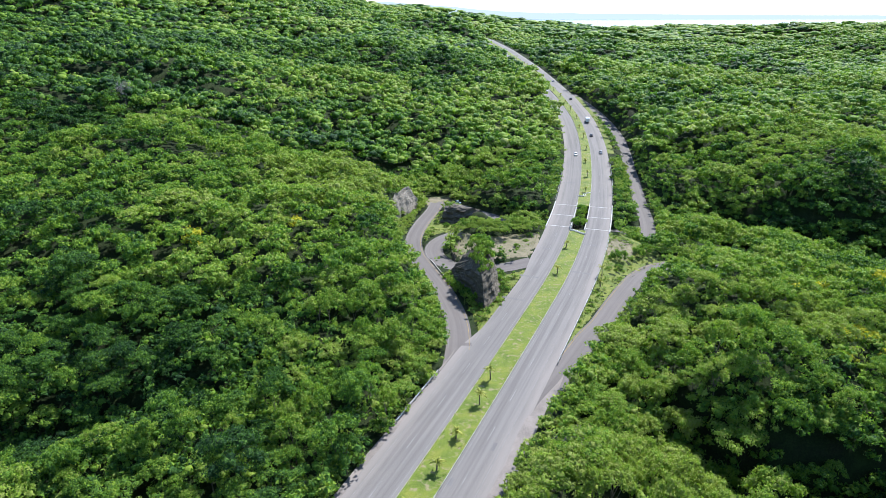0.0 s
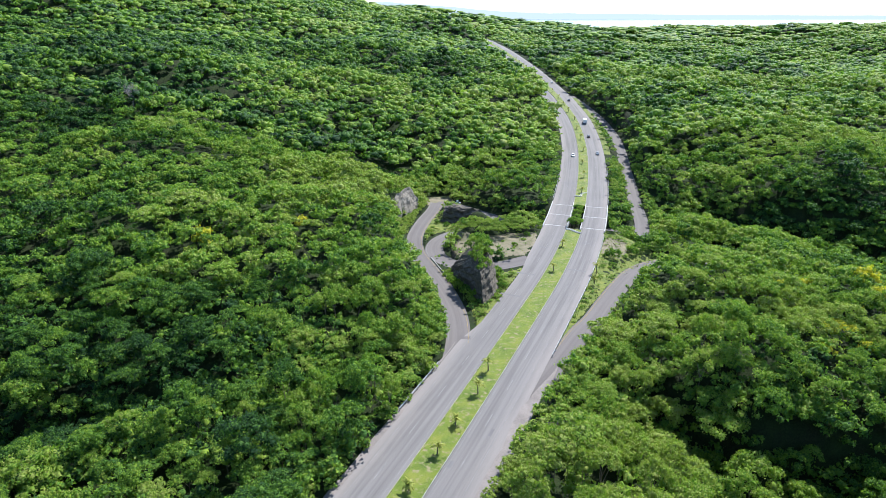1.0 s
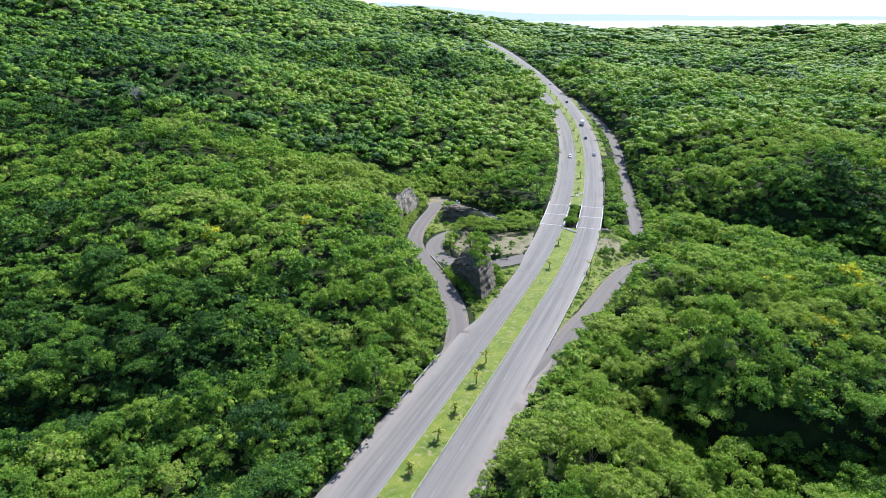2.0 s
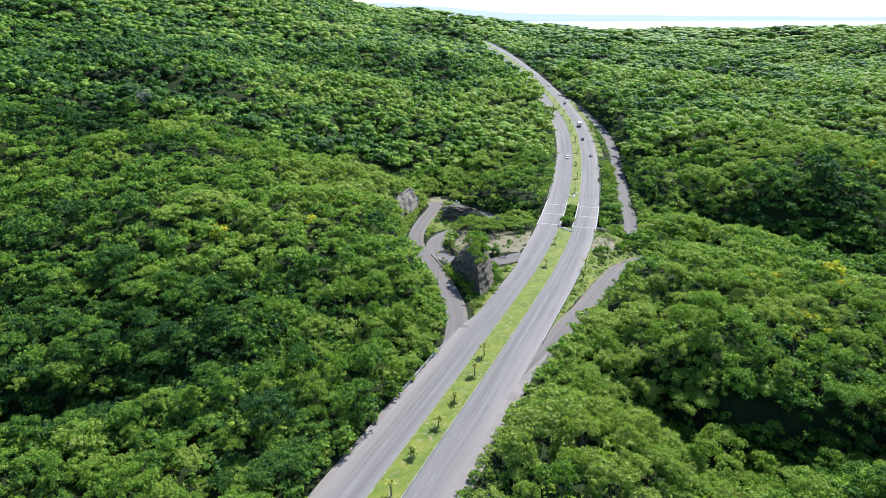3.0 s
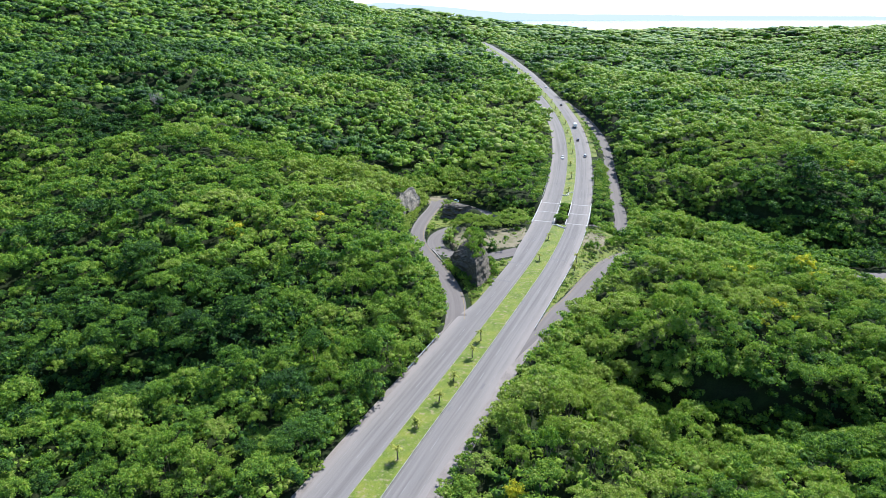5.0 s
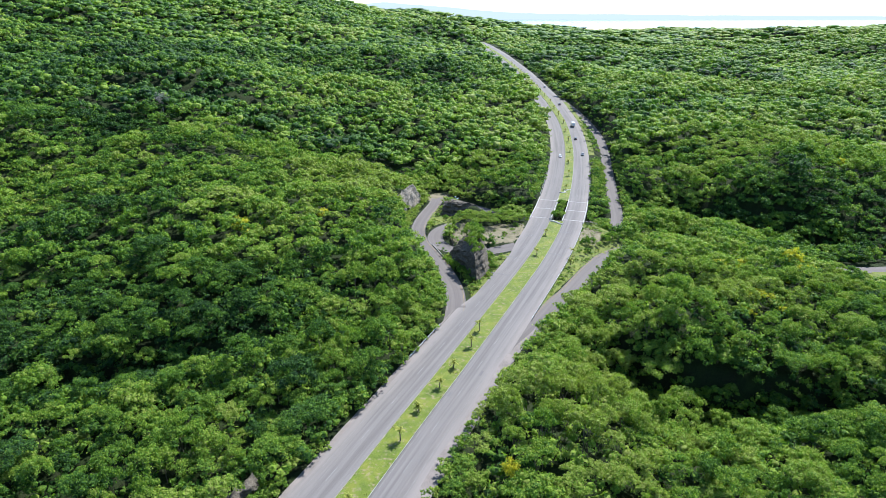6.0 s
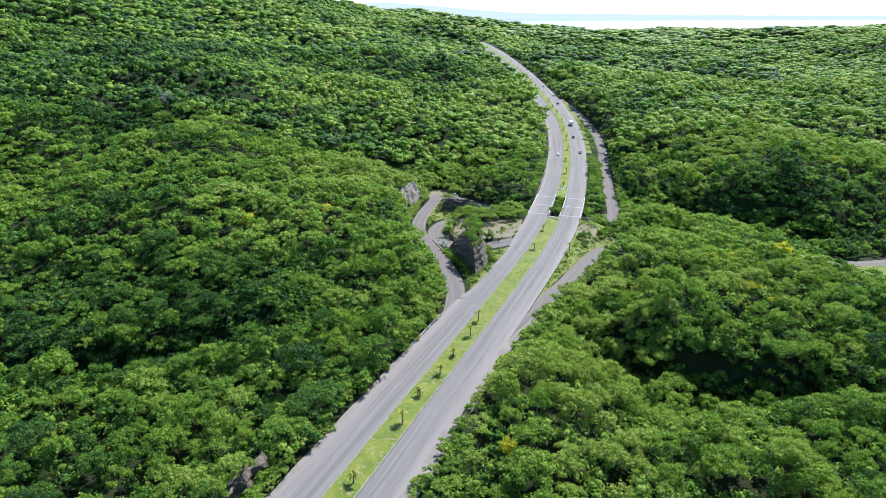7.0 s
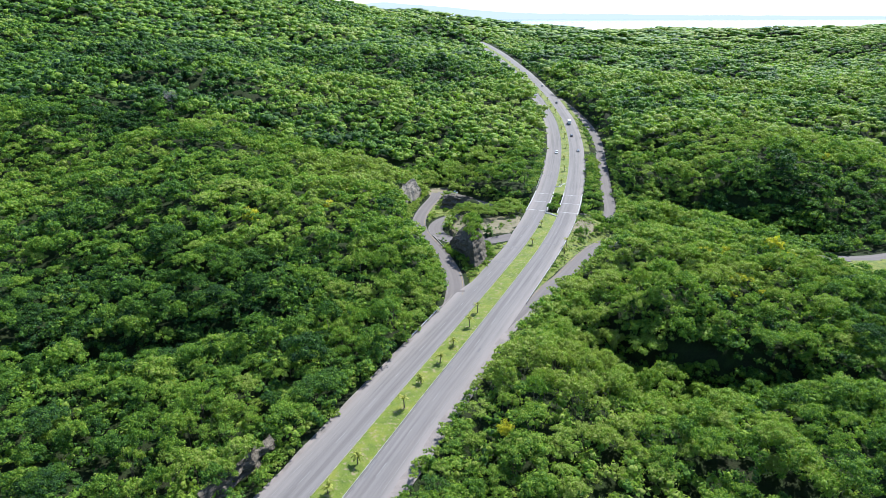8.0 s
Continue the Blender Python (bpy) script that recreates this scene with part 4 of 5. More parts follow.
def tints(x, y, rng):
    # haze over the farther hills is painted in as lighter leaf tint
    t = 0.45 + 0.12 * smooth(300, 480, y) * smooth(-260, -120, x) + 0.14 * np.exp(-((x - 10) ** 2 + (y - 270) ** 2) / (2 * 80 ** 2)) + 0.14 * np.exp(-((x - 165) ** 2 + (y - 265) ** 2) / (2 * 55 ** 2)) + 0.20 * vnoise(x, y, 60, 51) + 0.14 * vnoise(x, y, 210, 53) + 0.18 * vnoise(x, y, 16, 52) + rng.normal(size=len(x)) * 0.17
    # some steps are stand colour, others paint in sunlit slopes and ravine shade
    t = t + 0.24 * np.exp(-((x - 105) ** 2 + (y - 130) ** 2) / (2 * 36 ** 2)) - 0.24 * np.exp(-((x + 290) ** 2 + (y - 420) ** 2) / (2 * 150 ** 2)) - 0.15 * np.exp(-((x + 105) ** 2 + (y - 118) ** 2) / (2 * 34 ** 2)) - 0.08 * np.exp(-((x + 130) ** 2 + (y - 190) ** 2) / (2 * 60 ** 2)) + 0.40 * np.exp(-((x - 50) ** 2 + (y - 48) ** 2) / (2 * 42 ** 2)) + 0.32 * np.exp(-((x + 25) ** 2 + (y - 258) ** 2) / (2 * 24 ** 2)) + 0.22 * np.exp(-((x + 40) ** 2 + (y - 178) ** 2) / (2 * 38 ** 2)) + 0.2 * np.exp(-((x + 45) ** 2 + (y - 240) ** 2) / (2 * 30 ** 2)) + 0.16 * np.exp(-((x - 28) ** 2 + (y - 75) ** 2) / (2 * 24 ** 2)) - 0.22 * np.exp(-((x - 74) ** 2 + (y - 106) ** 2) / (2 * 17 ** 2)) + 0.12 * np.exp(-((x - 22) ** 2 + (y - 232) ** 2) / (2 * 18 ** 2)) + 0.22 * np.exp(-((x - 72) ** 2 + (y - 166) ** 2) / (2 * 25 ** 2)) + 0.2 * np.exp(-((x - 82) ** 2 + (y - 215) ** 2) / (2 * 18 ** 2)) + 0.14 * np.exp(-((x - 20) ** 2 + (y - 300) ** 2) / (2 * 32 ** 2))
    # light and shade of the relief, put into the leaf tint
    for half, change, line in RELIEF_TINTS:
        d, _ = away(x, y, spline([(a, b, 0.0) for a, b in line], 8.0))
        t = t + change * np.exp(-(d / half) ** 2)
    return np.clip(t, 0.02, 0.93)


YELLOW = ((96, 155), (99, 152), (104, 155), (95, 127.5), (95.5, 121), (102, 125), (91, 119), (204, 266), (199, 263), (11.5, 55), (104, 156), (123, 152), (127, 149), (-77, 176), (-74, 178), (-48, 183), (-57, 180))


def yellowed(x, y, t):
    for a, b in YELLOW:
        t = np.where(np.hypot(x - a, y - b) < 2.6, 1.0, t)
    return t


def forest(name, kinds, x, y, r, h, t, rng, label, depth=1.0):
    """One mesh of many trees."""
    z = ground_z(x, y)
    turn = rng.uniform(0, 6.283, len(x))
    which = rng.integers(len(kinds), size=len(x))
    vs, ts, ks = [], [], []
    base = 0
    for k, (v, f) in enumerate(kinds):
        sel = np.where(which == k)[0]
        if not len(sel):
            continue
        c, s = np.cos(turn[sel])[:, None], np.sin(turn[sel])[:, None]
        px = (v[None, :, 0] * c - v[None, :, 1] * s) * r[sel, None] + x[sel, None]
        py = (v[None, :, 0] * s + v[None, :, 1] * c) * r[sel, None] + y[sel, None]
        pz = z[sel, None] + h[sel, None] - (1 - v[None, :, 2]) * (0.16 * h[sel, None] + np.minimum(0.78 * r[sel, None], 8.0)) * depth
        vs.append(np.stack([px, py, pz], -1).reshape(-1, 3))
        ts.append((f[None] + base + (np.arange(len(sel)) * len(v))[:, None, None]).reshape(-1, 3))
        ks.append(np.repeat(t[sel], len(v)))
        base += len(sel) * len(v)
    ob = tri_object(name, np.vstack(vs), np.vstack(ts), LEAF, tint=np.concatenate(ks))
    tagged(ob, label, "forest", kind="stuff")


def edge_height(x, y):
    """Trees stay low beside the slip roads and grow taller away from them."""
    near = np.full(len(x), 99.0)
    for line in (LEFT_RAMP, RIGHT_RAMP, LOOP, SERVICE, UNDER, VALLEY):
        near = np.minimum(near, away(x, y, line)[0] - 3.4)
    valley = away(x, y, VALLEY)[0]
    main = np.where(y > 262, 0.45 + 0.55 * smooth(13.0, 24.0 + 8 * smooth(480, 600, y), away(x, y, MAIN)[0]), 1.0)
    main = np.where((y < 115) & (x > main_x(y)), 0.5 + 0.5 * smooth(15.0, 26.0, away(x, y, MAIN)[0]), main)
    thicket = np.where((x > 0) & (x < 44) & (y > 220) & (y < 256), 0.62, 1.0)
    return thicket * main * (0.42 + 0.58 * smooth(1.0, 14.0, near)) * np.where(y < 190, 0.22 + 0.78 * smooth(8.0, 52.0, valley), 1.0)


def in_view(x, y, margin=1.06):
    """The wedge of land ahead of the place where the walk ends."""
    return (np.abs(x + 1) < (y + 62) * 0.73 * margin + 14)


def trunk_mesh():
    bm = bmesh.new()

    def limb(a, b, ra, rb):
        a, b = Vector(a), Vector(b)
        m = Matrix.Translation((a + b) / 2) @ (b - a).to_track_quat("Z", "Y").to_matrix().to_4x4()
        bmesh.ops.create_cone(bm, segments=6, radius1=ra, radius2=rb, depth=(b - a).length, matrix=m)

    limb((0, 0, -0.12), (0.03, 0.02, 0.38), 0.032, 0.022)
    limb((0.03, 0.02, 0.36), (-0.22, 0.16, 0.70), 0.018, 0.007)
    limb((0.03, 0.02, 0.36), (0.26, 0.10, 0.68), 0.018, 0.007)
    limb((0.03, 0.02, 0.38), (0.02, -0.24, 0.72), 0.016, 0.006)
    me = bpy.data.meshes.new("trunk")
    bm.to_mesh(me)
    bm.free()
    me.materials.append(BARK)
    return me


TRUNK = trunk_mesh()


def crown_mesh(k, kinds=CLOSE, depth=0.48):
    v, f = kinds[k]
    v = v.copy()
    v[:, 2] = 1 - (1 - v[:, 2]) * depth
    me = bpy.data.meshes.new("crown")
    me.from_pydata(v.tolist(), [], f.tolist())
    me.polygons.foreach_set("use_smooth", np.ones(len(f), dtype=bool))
    me.materials.append(LEAF_TREE)
    return me


TREE_LABELS = ("leafy green tree with a rounded lumpy crown", "broad green tree with a flat spreading crown", "leafy green tree with a rounded lumpy crown", "slender green tree with a tall crown",
               "broad green tree with a flat spreading crown", "leafy green tree with a rounded lumpy crown", "broad green tree with a flat spreading crown", "leafy green tree with a rounded lumpy crown")
TREES = []
for k in range(len(STYLES)):
    base = new("tree")
    tagged(base, TREE_LABELS[k] + " beside the highway", "tree", group="trees beside the highway")
    c = new("crown", crown_mesh(k))
    c.parent = base
    t = new("trunk", TRUNK)
    t.parent = base
    TREES.append(base)


def plant():
    # near stand, beside and below the highway
    x, y, r, rng = stand(-150, 175, 28, 152, 5.6, 61)
    ok = in_view(x, y) & clear_of_roads(x, y, r)
    x, y, r = x[ok], y[ok], r[ok]
    h = 4.0 + 0.95 * r + rng.uniform(-2.8, 3.4, len(x)) + 3.6 * vnoise(x, y, 17, 55)
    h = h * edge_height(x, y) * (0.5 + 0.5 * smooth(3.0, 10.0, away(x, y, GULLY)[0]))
    t = yellowed(x, y, tints(x, y, rng))
    side = np.abs(x - main_x(y))
    first = (side < 52) & (y < 140) & (y > 30) & (r < 4.6)
    picked = np.where(first)[0][:300]
    z = ground_z(x, y)
    used = set()
    for i in picked:
        k = int(rng.integers(len(TREES)))
        m = pose(x[i], y[i], z[i], 0, 0, float(rng.uniform(0, 360))) @ Matrix.Diagonal((r[i], r[i], h[i], 1))
        if k in used:
            one = copy_thing(TREES[k], m @ Matrix.Diagonal([1 / v for v in TREES[k].scale] + [1]))
        else:
            one = TREES[k]
            one.matrix_basis = m
            used.add(k)
        for c in one.children:
            c.color = (t[i], t[i], t[i], 1)
    lone = new("tree")
    tagged(lone, "broad leafy green tree standing alone in the ravine", "tree")
    for name, mesh in (("crown", crown_mesh(4, CLOSE_BIG, 0.52)), ("trunk", TRUNK)):
        c = new(name, mesh)
        c.parent, c.color = lone, (0.74, 0.74, 0.74, 1)
    lone.matrix_basis = pose(63, 91, float(ground_z(63, 91)), 0, 0, 40) @ Matrix.Diagonal((6.4, 6.4, 15.5, 1))
    rest = np.ones(len(x), bool)
    rest[picked] = False
    for kinds, part_of in ((CLOSE, rest & (r < 4.6)), (CLOSE_BIG, rest & (r >= 4.6))):
        forest("forest_near", kinds, x[part_of], y[part_of], r[part_of], h[part_of], t[part_of], rng, "dense tropical forest of mixed green trees")
    # middle stand
    x, y, r, rng = stand(-330, 350, 152, 330, 6.2, 62)
    ok = in_view(x, y) & clear_of_roads(x, y, r)
    x, y, r = x[ok], y[ok], r[ok]
    h = 4.2 + 0.95 * r + rng.uniform(-2.4, 2.8, len(x)) + 3.2 * vnoise(x, y, 20, 56)
    h = h * edge_height(x, y)
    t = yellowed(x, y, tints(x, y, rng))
    for kinds, part_of in ((MIDDLE, r < 5.4), (MIDDLE_BIG, r >= 5.4)):
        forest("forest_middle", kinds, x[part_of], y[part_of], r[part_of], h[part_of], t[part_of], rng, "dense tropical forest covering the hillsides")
    # far stands
    x, y, r, rng = stand(-620, 650, 330, 640, 8.2, 63)
    ok = in_view(x, y, 1.05) & clear_of_roads(x, y, r)
    x, y, r = x[ok], y[ok], np.minimum(r[ok], 8.0)
    h = 5 + 0.7 * r + rng.uniform(-1.2, 1.8, len(x)) + 2.6 * vnoise(x, y, 26, 57)
    h = h * edge_height(x, y)
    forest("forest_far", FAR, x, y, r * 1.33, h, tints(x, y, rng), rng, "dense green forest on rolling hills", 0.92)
    x, y, r, rng = stand(-1250, 1250, 640, 1300, 12.2, 64)
    ok = in_view(x, y, 1.04) & clear_of_roads(x, y, r)
    x, y, r = x[ok], y[ok], np.minimum(r[ok], 7.5)
    h = 5 + 0.5 * r + rng.uniform(-0.8, 1.6, len(x)) + 1.6 * vnoise(x, y, 40, 58)
    h = h * edge_height(x, y)
    forest("forest_distant", FARTHEST, x, y, r * 1.55, h, tints(x, y, rng), rng, "distant green forest on rolling hills", 0.85)
    x, y, r, rng = stand(-1900, 1900, 1300, 2150, 20.5, 65)
    ok = in_view(x, y, 1.04)
    x, y, r = x[ok], y[ok], np.minimum(r[ok], 11)
    h = 6.5 + 0.45 * r + rng.uniform(-0.8, 2.0, len(x))
    forest("forest_horizon", SPECKS, x, y, r * 1.7, h, tints(x, y, rng), rng, "distant green forest up to the skyline", 0.75)
    # lower storey that fills the gaps
    for x0, x1, y0, y1, gap, seed in ((-150, 175, 28, 152, 4.6, 68), (-330, 350, 152, 330, 6.4, 69)):
        x, y, r, rng = stand(x0, x1, y0, y1, gap, seed)
        ok = in_view(x, y) & clear_of_roads(x, y, r)
        x, y, r = x[ok], y[ok], np.minimum(r[ok] * 1.1, 3.0)
        forest("understorey", MOUNDS, x, y, r, (3.2 + 0.6 * r) * edge_height(x, y), tints(x, y, rng) - 0.05, rng, "low green understorey between the forest trees")
    # weeds on the verges
    xs, ys, rs = [], [], []
    rng = np.random.default_rng(78)
    for poly, n, big in ((LEFT_VERGE, 420, 0.8), (RIGHT_VERGE, 620, 0.8), (LOOP_VERGE, 260, 0.9), (CLEARING, 70, 0.55), (RIGHT_CLEARING, 14, 0.6)):
        x = rng.uniform(min(p[0] for p in poly), max(p[0] for p in poly), n)
        y = rng.uniform(min(p[1] for p in poly), max(p[1] for p in poly), n)
        ok = inside(x, y, poly) & (vnoise(x, y, 7, 79) > -0.25) & (away(x, y, MAIN)[0] > 11.4 + 1.5 * (poly is not LEFT_VERGE))
        for line in (LEFT_RAMP, RIGHT_RAMP, LOOP):
            ok &= away(x, y, line)[0] > 4.1
        xs, ys, rs = np.append(xs, x[ok]), np.append(ys, y[ok]), np.append(rs, big * rng.uniform(0.5, 1.4, int(ok.sum())))
    forest("verge_weeds", MOUNDS, xs, ys, rs, 0.25 + 0.55 * rs, np.clip(0.72 + 0.12 * rng.normal(size=len(xs)), 0.3, 0.93), rng, "low bright yellow-green weeds growing on the verges")
    # low bushes between the rock pillar and the highway
    x, y, r, rng = stand(2, 40, 146, 192, 1.7, 84)
    ok = inside(x, y, LEFT_VERGE) & (away(x, y, MAIN)[0] > 11.8) & (away(x, y, LEFT_RAMP)[0] > 5.2) & (away(x, y, LOOP)[0] > 5.2) & (vnoise(x, y, 5, 85) > -0.15)
    ok &= ~inside(x, y, [(12.1, 156), (17.0, 162), (19.4, 178), (13.4, 186), (1.5, 188), (4.0, 174)])
    x, y, r = x[ok], y[ok], np.minimum(r[ok], 1.3)
    forest("verge_weeds", MIDDLE, x, y, r, 0.5 + 0.7 * r + rng.uniform(0, 0.6, len(x)), np.clip(0.72 + 0.12 * rng.normal(size=len(x)), 0.3, 0.93), rng, "low bright green bushes below the rock pillar")
    # small trees on the steep sides of the ravine and the gully, shade painted into their tint
    x, y, r, rng = stand(-125, 125, 62, 132, 3.1, 70)
    steep = np.minimum(away(x, y, RAVINE)[0], away(x, y, GULLY)[0])
    ok = in_view(x, y) & clear_of_roads(x, y, r) & (steep < 21)
    x, y, r = x[ok], y[ok], np.minimum(r[ok] * 1.15, 2.8)
    forest("ravine_growth", MOUNDS, x, y, r, 2.0 + 1.0 * r + rng.uniform(0, 1.5, len(x)), tints(x, y, rng) - 0.12, rng, "small green trees in a ravine, tinted dark for its shade")
    # small trees on the steep bank of the far valley, its shade put into their tint
    x, y, r, rng = stand(102, 196, 204, 276, 3.3, 76)
    ok = inside(x, y, [(104, 250), (134, 228), (160, 206), (180, 206), (194, 232), (168, 250), (140, 264), (118, 274), (104, 268)]) & clear_of_roads(x, y, r)
    x, y, r = x[ok], y[ok], np.minimum(r[ok] * 1.15, 3.0)
    forest("valley_growth", MOUNDS, x, y, r, 2.4 + 1.0 * r + rng.uniform(0, 1.5, len(x)), tints(x, y, rng) - 0.1, rng, "small green trees on a steep valley side, tinted dark for shade")
    # low growth beside the far road
    x, y, r, rng = stand(40, 165, 330, 760, 5.2, 71)
    near = np.minimum(away(x, y, MAIN)[0] - 12.6, away(x, y, SERVICE)[0] - 3.2)
    ok = (near > 1.2) & (near < np.where(y > 520, 30, 18)) & clear_of_roads(x, y, np.minimum(r, 2.4))
    x, y, r = x[ok], y[ok], np.minimum(r[ok], 2.4)
    forest("roadside_growth", MOUNDS, x, y, r, 1.6 + 0.7 * r, tints(x, y, rng), rng, "low green bushes beside the distant highway")
    # low growth along the edges of the forest
    x, y, r, rng = stand(-60, 135, 28, 330, 2.35, 67)
    near = np.full(len(x), 99.0)
    for line, half in ((MAIN, 12.6), (LEFT_RAMP, 3.4), (RIGHT_RAMP, 3.4), (LOOP, 3.8), (SERVICE, 3.0), (UNDER, 3.7)):
        near = np.minimum(near, away(x, y, line)[0] - half)
    ok = in_view(x, y) & clear_of_roads(x, y, r) & (near < 4.6) & (near > 0.1)
    x, y, r = x[ok], y[ok], r[ok]
    forest("undergrowth", MOUNDS, x, y, r, 1.5 + 0.8 * r + rng.uniform(0, 1.6, len(x)), np.clip(tints(x, y, rng) + 0.06, 0.02, 0.93), rng, "low green bushes along the edge of the forest")
    # bushes that lean over the edges of the highway
    x, y, r, rng = stand(-48, 34, 24, 128, 1.9, 82)
    d, right = away(x, y, MAIN)[0], x > main_x(y)
    ok = (d > np.where(right, 13.2, 13.0)) & (d < 16.2) & ~(right & (y > 110)) & (vnoise(x, y, 6, 83) > -0.35)
    for line in (LEFT_RAMP, RIGHT_RAMP):
        ok &= away(x, y, line)[0] > 5.0
    x, y, r, d = x[ok], y[ok], np.minimum(r[ok] * 1.15, 1.7), d[ok]
    forest("undergrowth", MIDDLE, x, y, r, 0.9 + 0.6 * (d - 13.0) + rng.uniform(0, 1.2, len(x)), np.clip(tints(x, y, rng) + 0.08, 0.02, 0.93), rng, "low green bushes along the edge of the highway")
    x, y, r, rng = stand(-26, -8, 230, 278, 1.7, 73)
    ok = inside(x, y, [(-24, 238), (-14.5, 230), (-11, 268), (-8, 276), (-15.5, 276), (-21, 256)]) & (away(x, y, LEFT_RAMP)[0] > 4.0)
    x, y, r = x[ok], y[ok], r[ok]
    forest("slope_growth", MOUNDS, x, y, r, 0.5 + 0.5 * r, np.clip(tints(x, y, rng) + 0.1, 0, 0.93), rng, "low bright green weeds below the rock cutting")
    x, y, r, rng = stand(2, 44, 214, 236, 1.9, 74)
    ok = inside(x, y, HEDGE) & (away(x, y, MAIN)[0] > 13.5)
    x, y, r = x[ok], y[ok], np.minimum(r[ok] * 1.35, 2.2)
    forest("hedge", MIDDLE, x, y, r, 2.2 + 0.8 * r + rng.uniform(-0.4, 0.7, len(x)), np.clip(0.82 + 0.10 * rng.normal(size=len(x)), 0.2, 0.9), rng, "dense band of green bushes behind the sandy clearing")
    # stand behind the camera's way
    for kinds, x0, x1, y0, gap, seed in ((MIDDLE_BIG, -52, 50, -78, 6.0, 66), (MIDDLE, -95, 100, -115, 9.0, 80)):
        x, y, r, rng = stand(x0, x1, y0, 24, gap, seed)
        ok = clear_of_roads(x, y, r) & ~((y > 22) & in_view(x, y))
        if kinds is MIDDLE:
            ok &= ~((np.abs(x + 1) < 51) & (y > -78))
        x, y, r = x[ok], y[ok], r[ok]
        h = 4.4 + 0.85 * r + rng.uniform(-2.0, 2.4, len(x))
        forest("forest_behind", kinds, x, y, r * 1.15, h * edge_height(x, y), tints(x, y, rng), rng, "dense green forest beside the highway")
    x, y, r, rng = stand(-52, 50, -78, 24, 4.8, 81)
    ok = clear_of_roads(x, y, r)
    x, y, r = x[ok], y[ok], np.minimum(r[ok] * 1.1, 3.0)
    forest("understorey", MOUNDS, x, y, r, 2.6 + 0.6 * r, tints(x, y, rng) - 0.05, rng, "low green understorey between the forest trees")
    x, y, r, rng = stand(-240, 220, -240, 20, 13.0, 75)
    ok = clear_of_roads(x, y, r) & ~((x > -95) & (x < 100) & (y > -115))
    x, y, r = x[ok], y[ok], r[ok]
    forest("forest_behind", FAR, x, y, r * 1.5, 5 + 0.6 * r, tints(x, y, rng), rng, "dense green forest beside the highway")


plant()


# ------------------------------------------------------------------ shrubs
SHRUBS = []
for k in range(4):
    base = new("shrub")
    tagged(base, "round green leafy shrub growing at the roadside", "shrub", group="shrubs at the roadside")
    c = new("foliage", crown_mesh(k, BUSHES, 1.05))
    c.parent = base
    t = new("stem", TRUNK)
    t.parent = base
    SHRUBS.append(base)

# x, y, radius, height, lift of the foot
ROCK_SHRUBS = [(11.7, 164.5, 1.9, 2.4, 8.4), (11.1, 168, 2.6, 3.2, 9.0), (11.8, 171.5, 3.1, 3.6, 9.8), (12.6, 175, 3.2, 3.8, 10.6), (9.9, 176.5, 2.9, 3.4, 9.2), (12.4, 179, 2.9, 3.4, 10.6), (9.4, 171.5, 2.3, 2.8, 7.6), (13.6, 168, 2.0, 2.8, 8.4), (13.9, 172, 2.3, 3.1, 9.6), (14.2, 177, 2.4, 3.1, 10.4), (10.4, 181, 2.2, 2.8, 9.8), (12.9, 165.5, 1.7, 2.1, 6.6), (13.5, 166.5, 1.4, 2.0, 5.0), (8.3, 180, 2.0, 2.5, 6.2)]
PILLAR_FOOT_SHRUBS = [(9.5, 163, 2.2, 3, 0), (7, 167, 2.4, 3.2, 0), (5.2, 171, 2.5, 3.4, 0), (3.2, 177, 2.0, 2.2, 0), (1.0, 183, 1.6, 1.6, 0), (11.5, 159, 1.6, 2, 0), (18.6, 170, 1.8, 2.4, 0), (18.4, 177, 2, 2.6, 0), (18.3, 182, 2.2, 3, 0), (15.9, 164, 1.3, 1.8, 0), (17.6, 163.5, 1.1, 1.4, 0), (17.4, 167, 1.3, 1.6, 0), (19.4, 171.5, 1.2, 1.4, 0)]
PILLAR_BACK_SHRUBS = [(20.9, 179, 1.4, 1.7, 0), (19.7, 182, 1.3, 1.6, 0), (16.7, 160.5, 0.9, 1.1, 0), (13.1, 155.5, 1, 1.2, 0), (10.5, 155.5, 1.2, 1.4, 0), (8.6, 160.2, 1.6, 2.2, 0), (4.6, 174.2, 2, 2.8, 0), (2.6, 180, 2, 2.6, 0)]
CLIFF_SHRUBS = [(-20.5, 244, 1.6, 2.2, 0), (-17.5, 252, 1.4, 1.6, 0), (-15.2, 258, 1.5, 1.8, 0), (-13, 264, 1.7, 2.2, 0), (-12, 270, 2, 2.8, 0), (-17, 246, 1.1, 1.3, 0), (-15, 240, 1.2, 1.5, 0), (-26.2, 246.5, 2.4, 2.8, 0), (-23, 254, 2.2, 2.4, 0), (-20.4, 261, 2.2, 2.6, 0), (-17.5, 269, 2.2, 3, 0), (-25.5, 241, 2.4, 3.2, 0), (-14.5, 268, 1.8, 2.4, 0), (-21.5, 240, 1.8, 2.4, 0)]
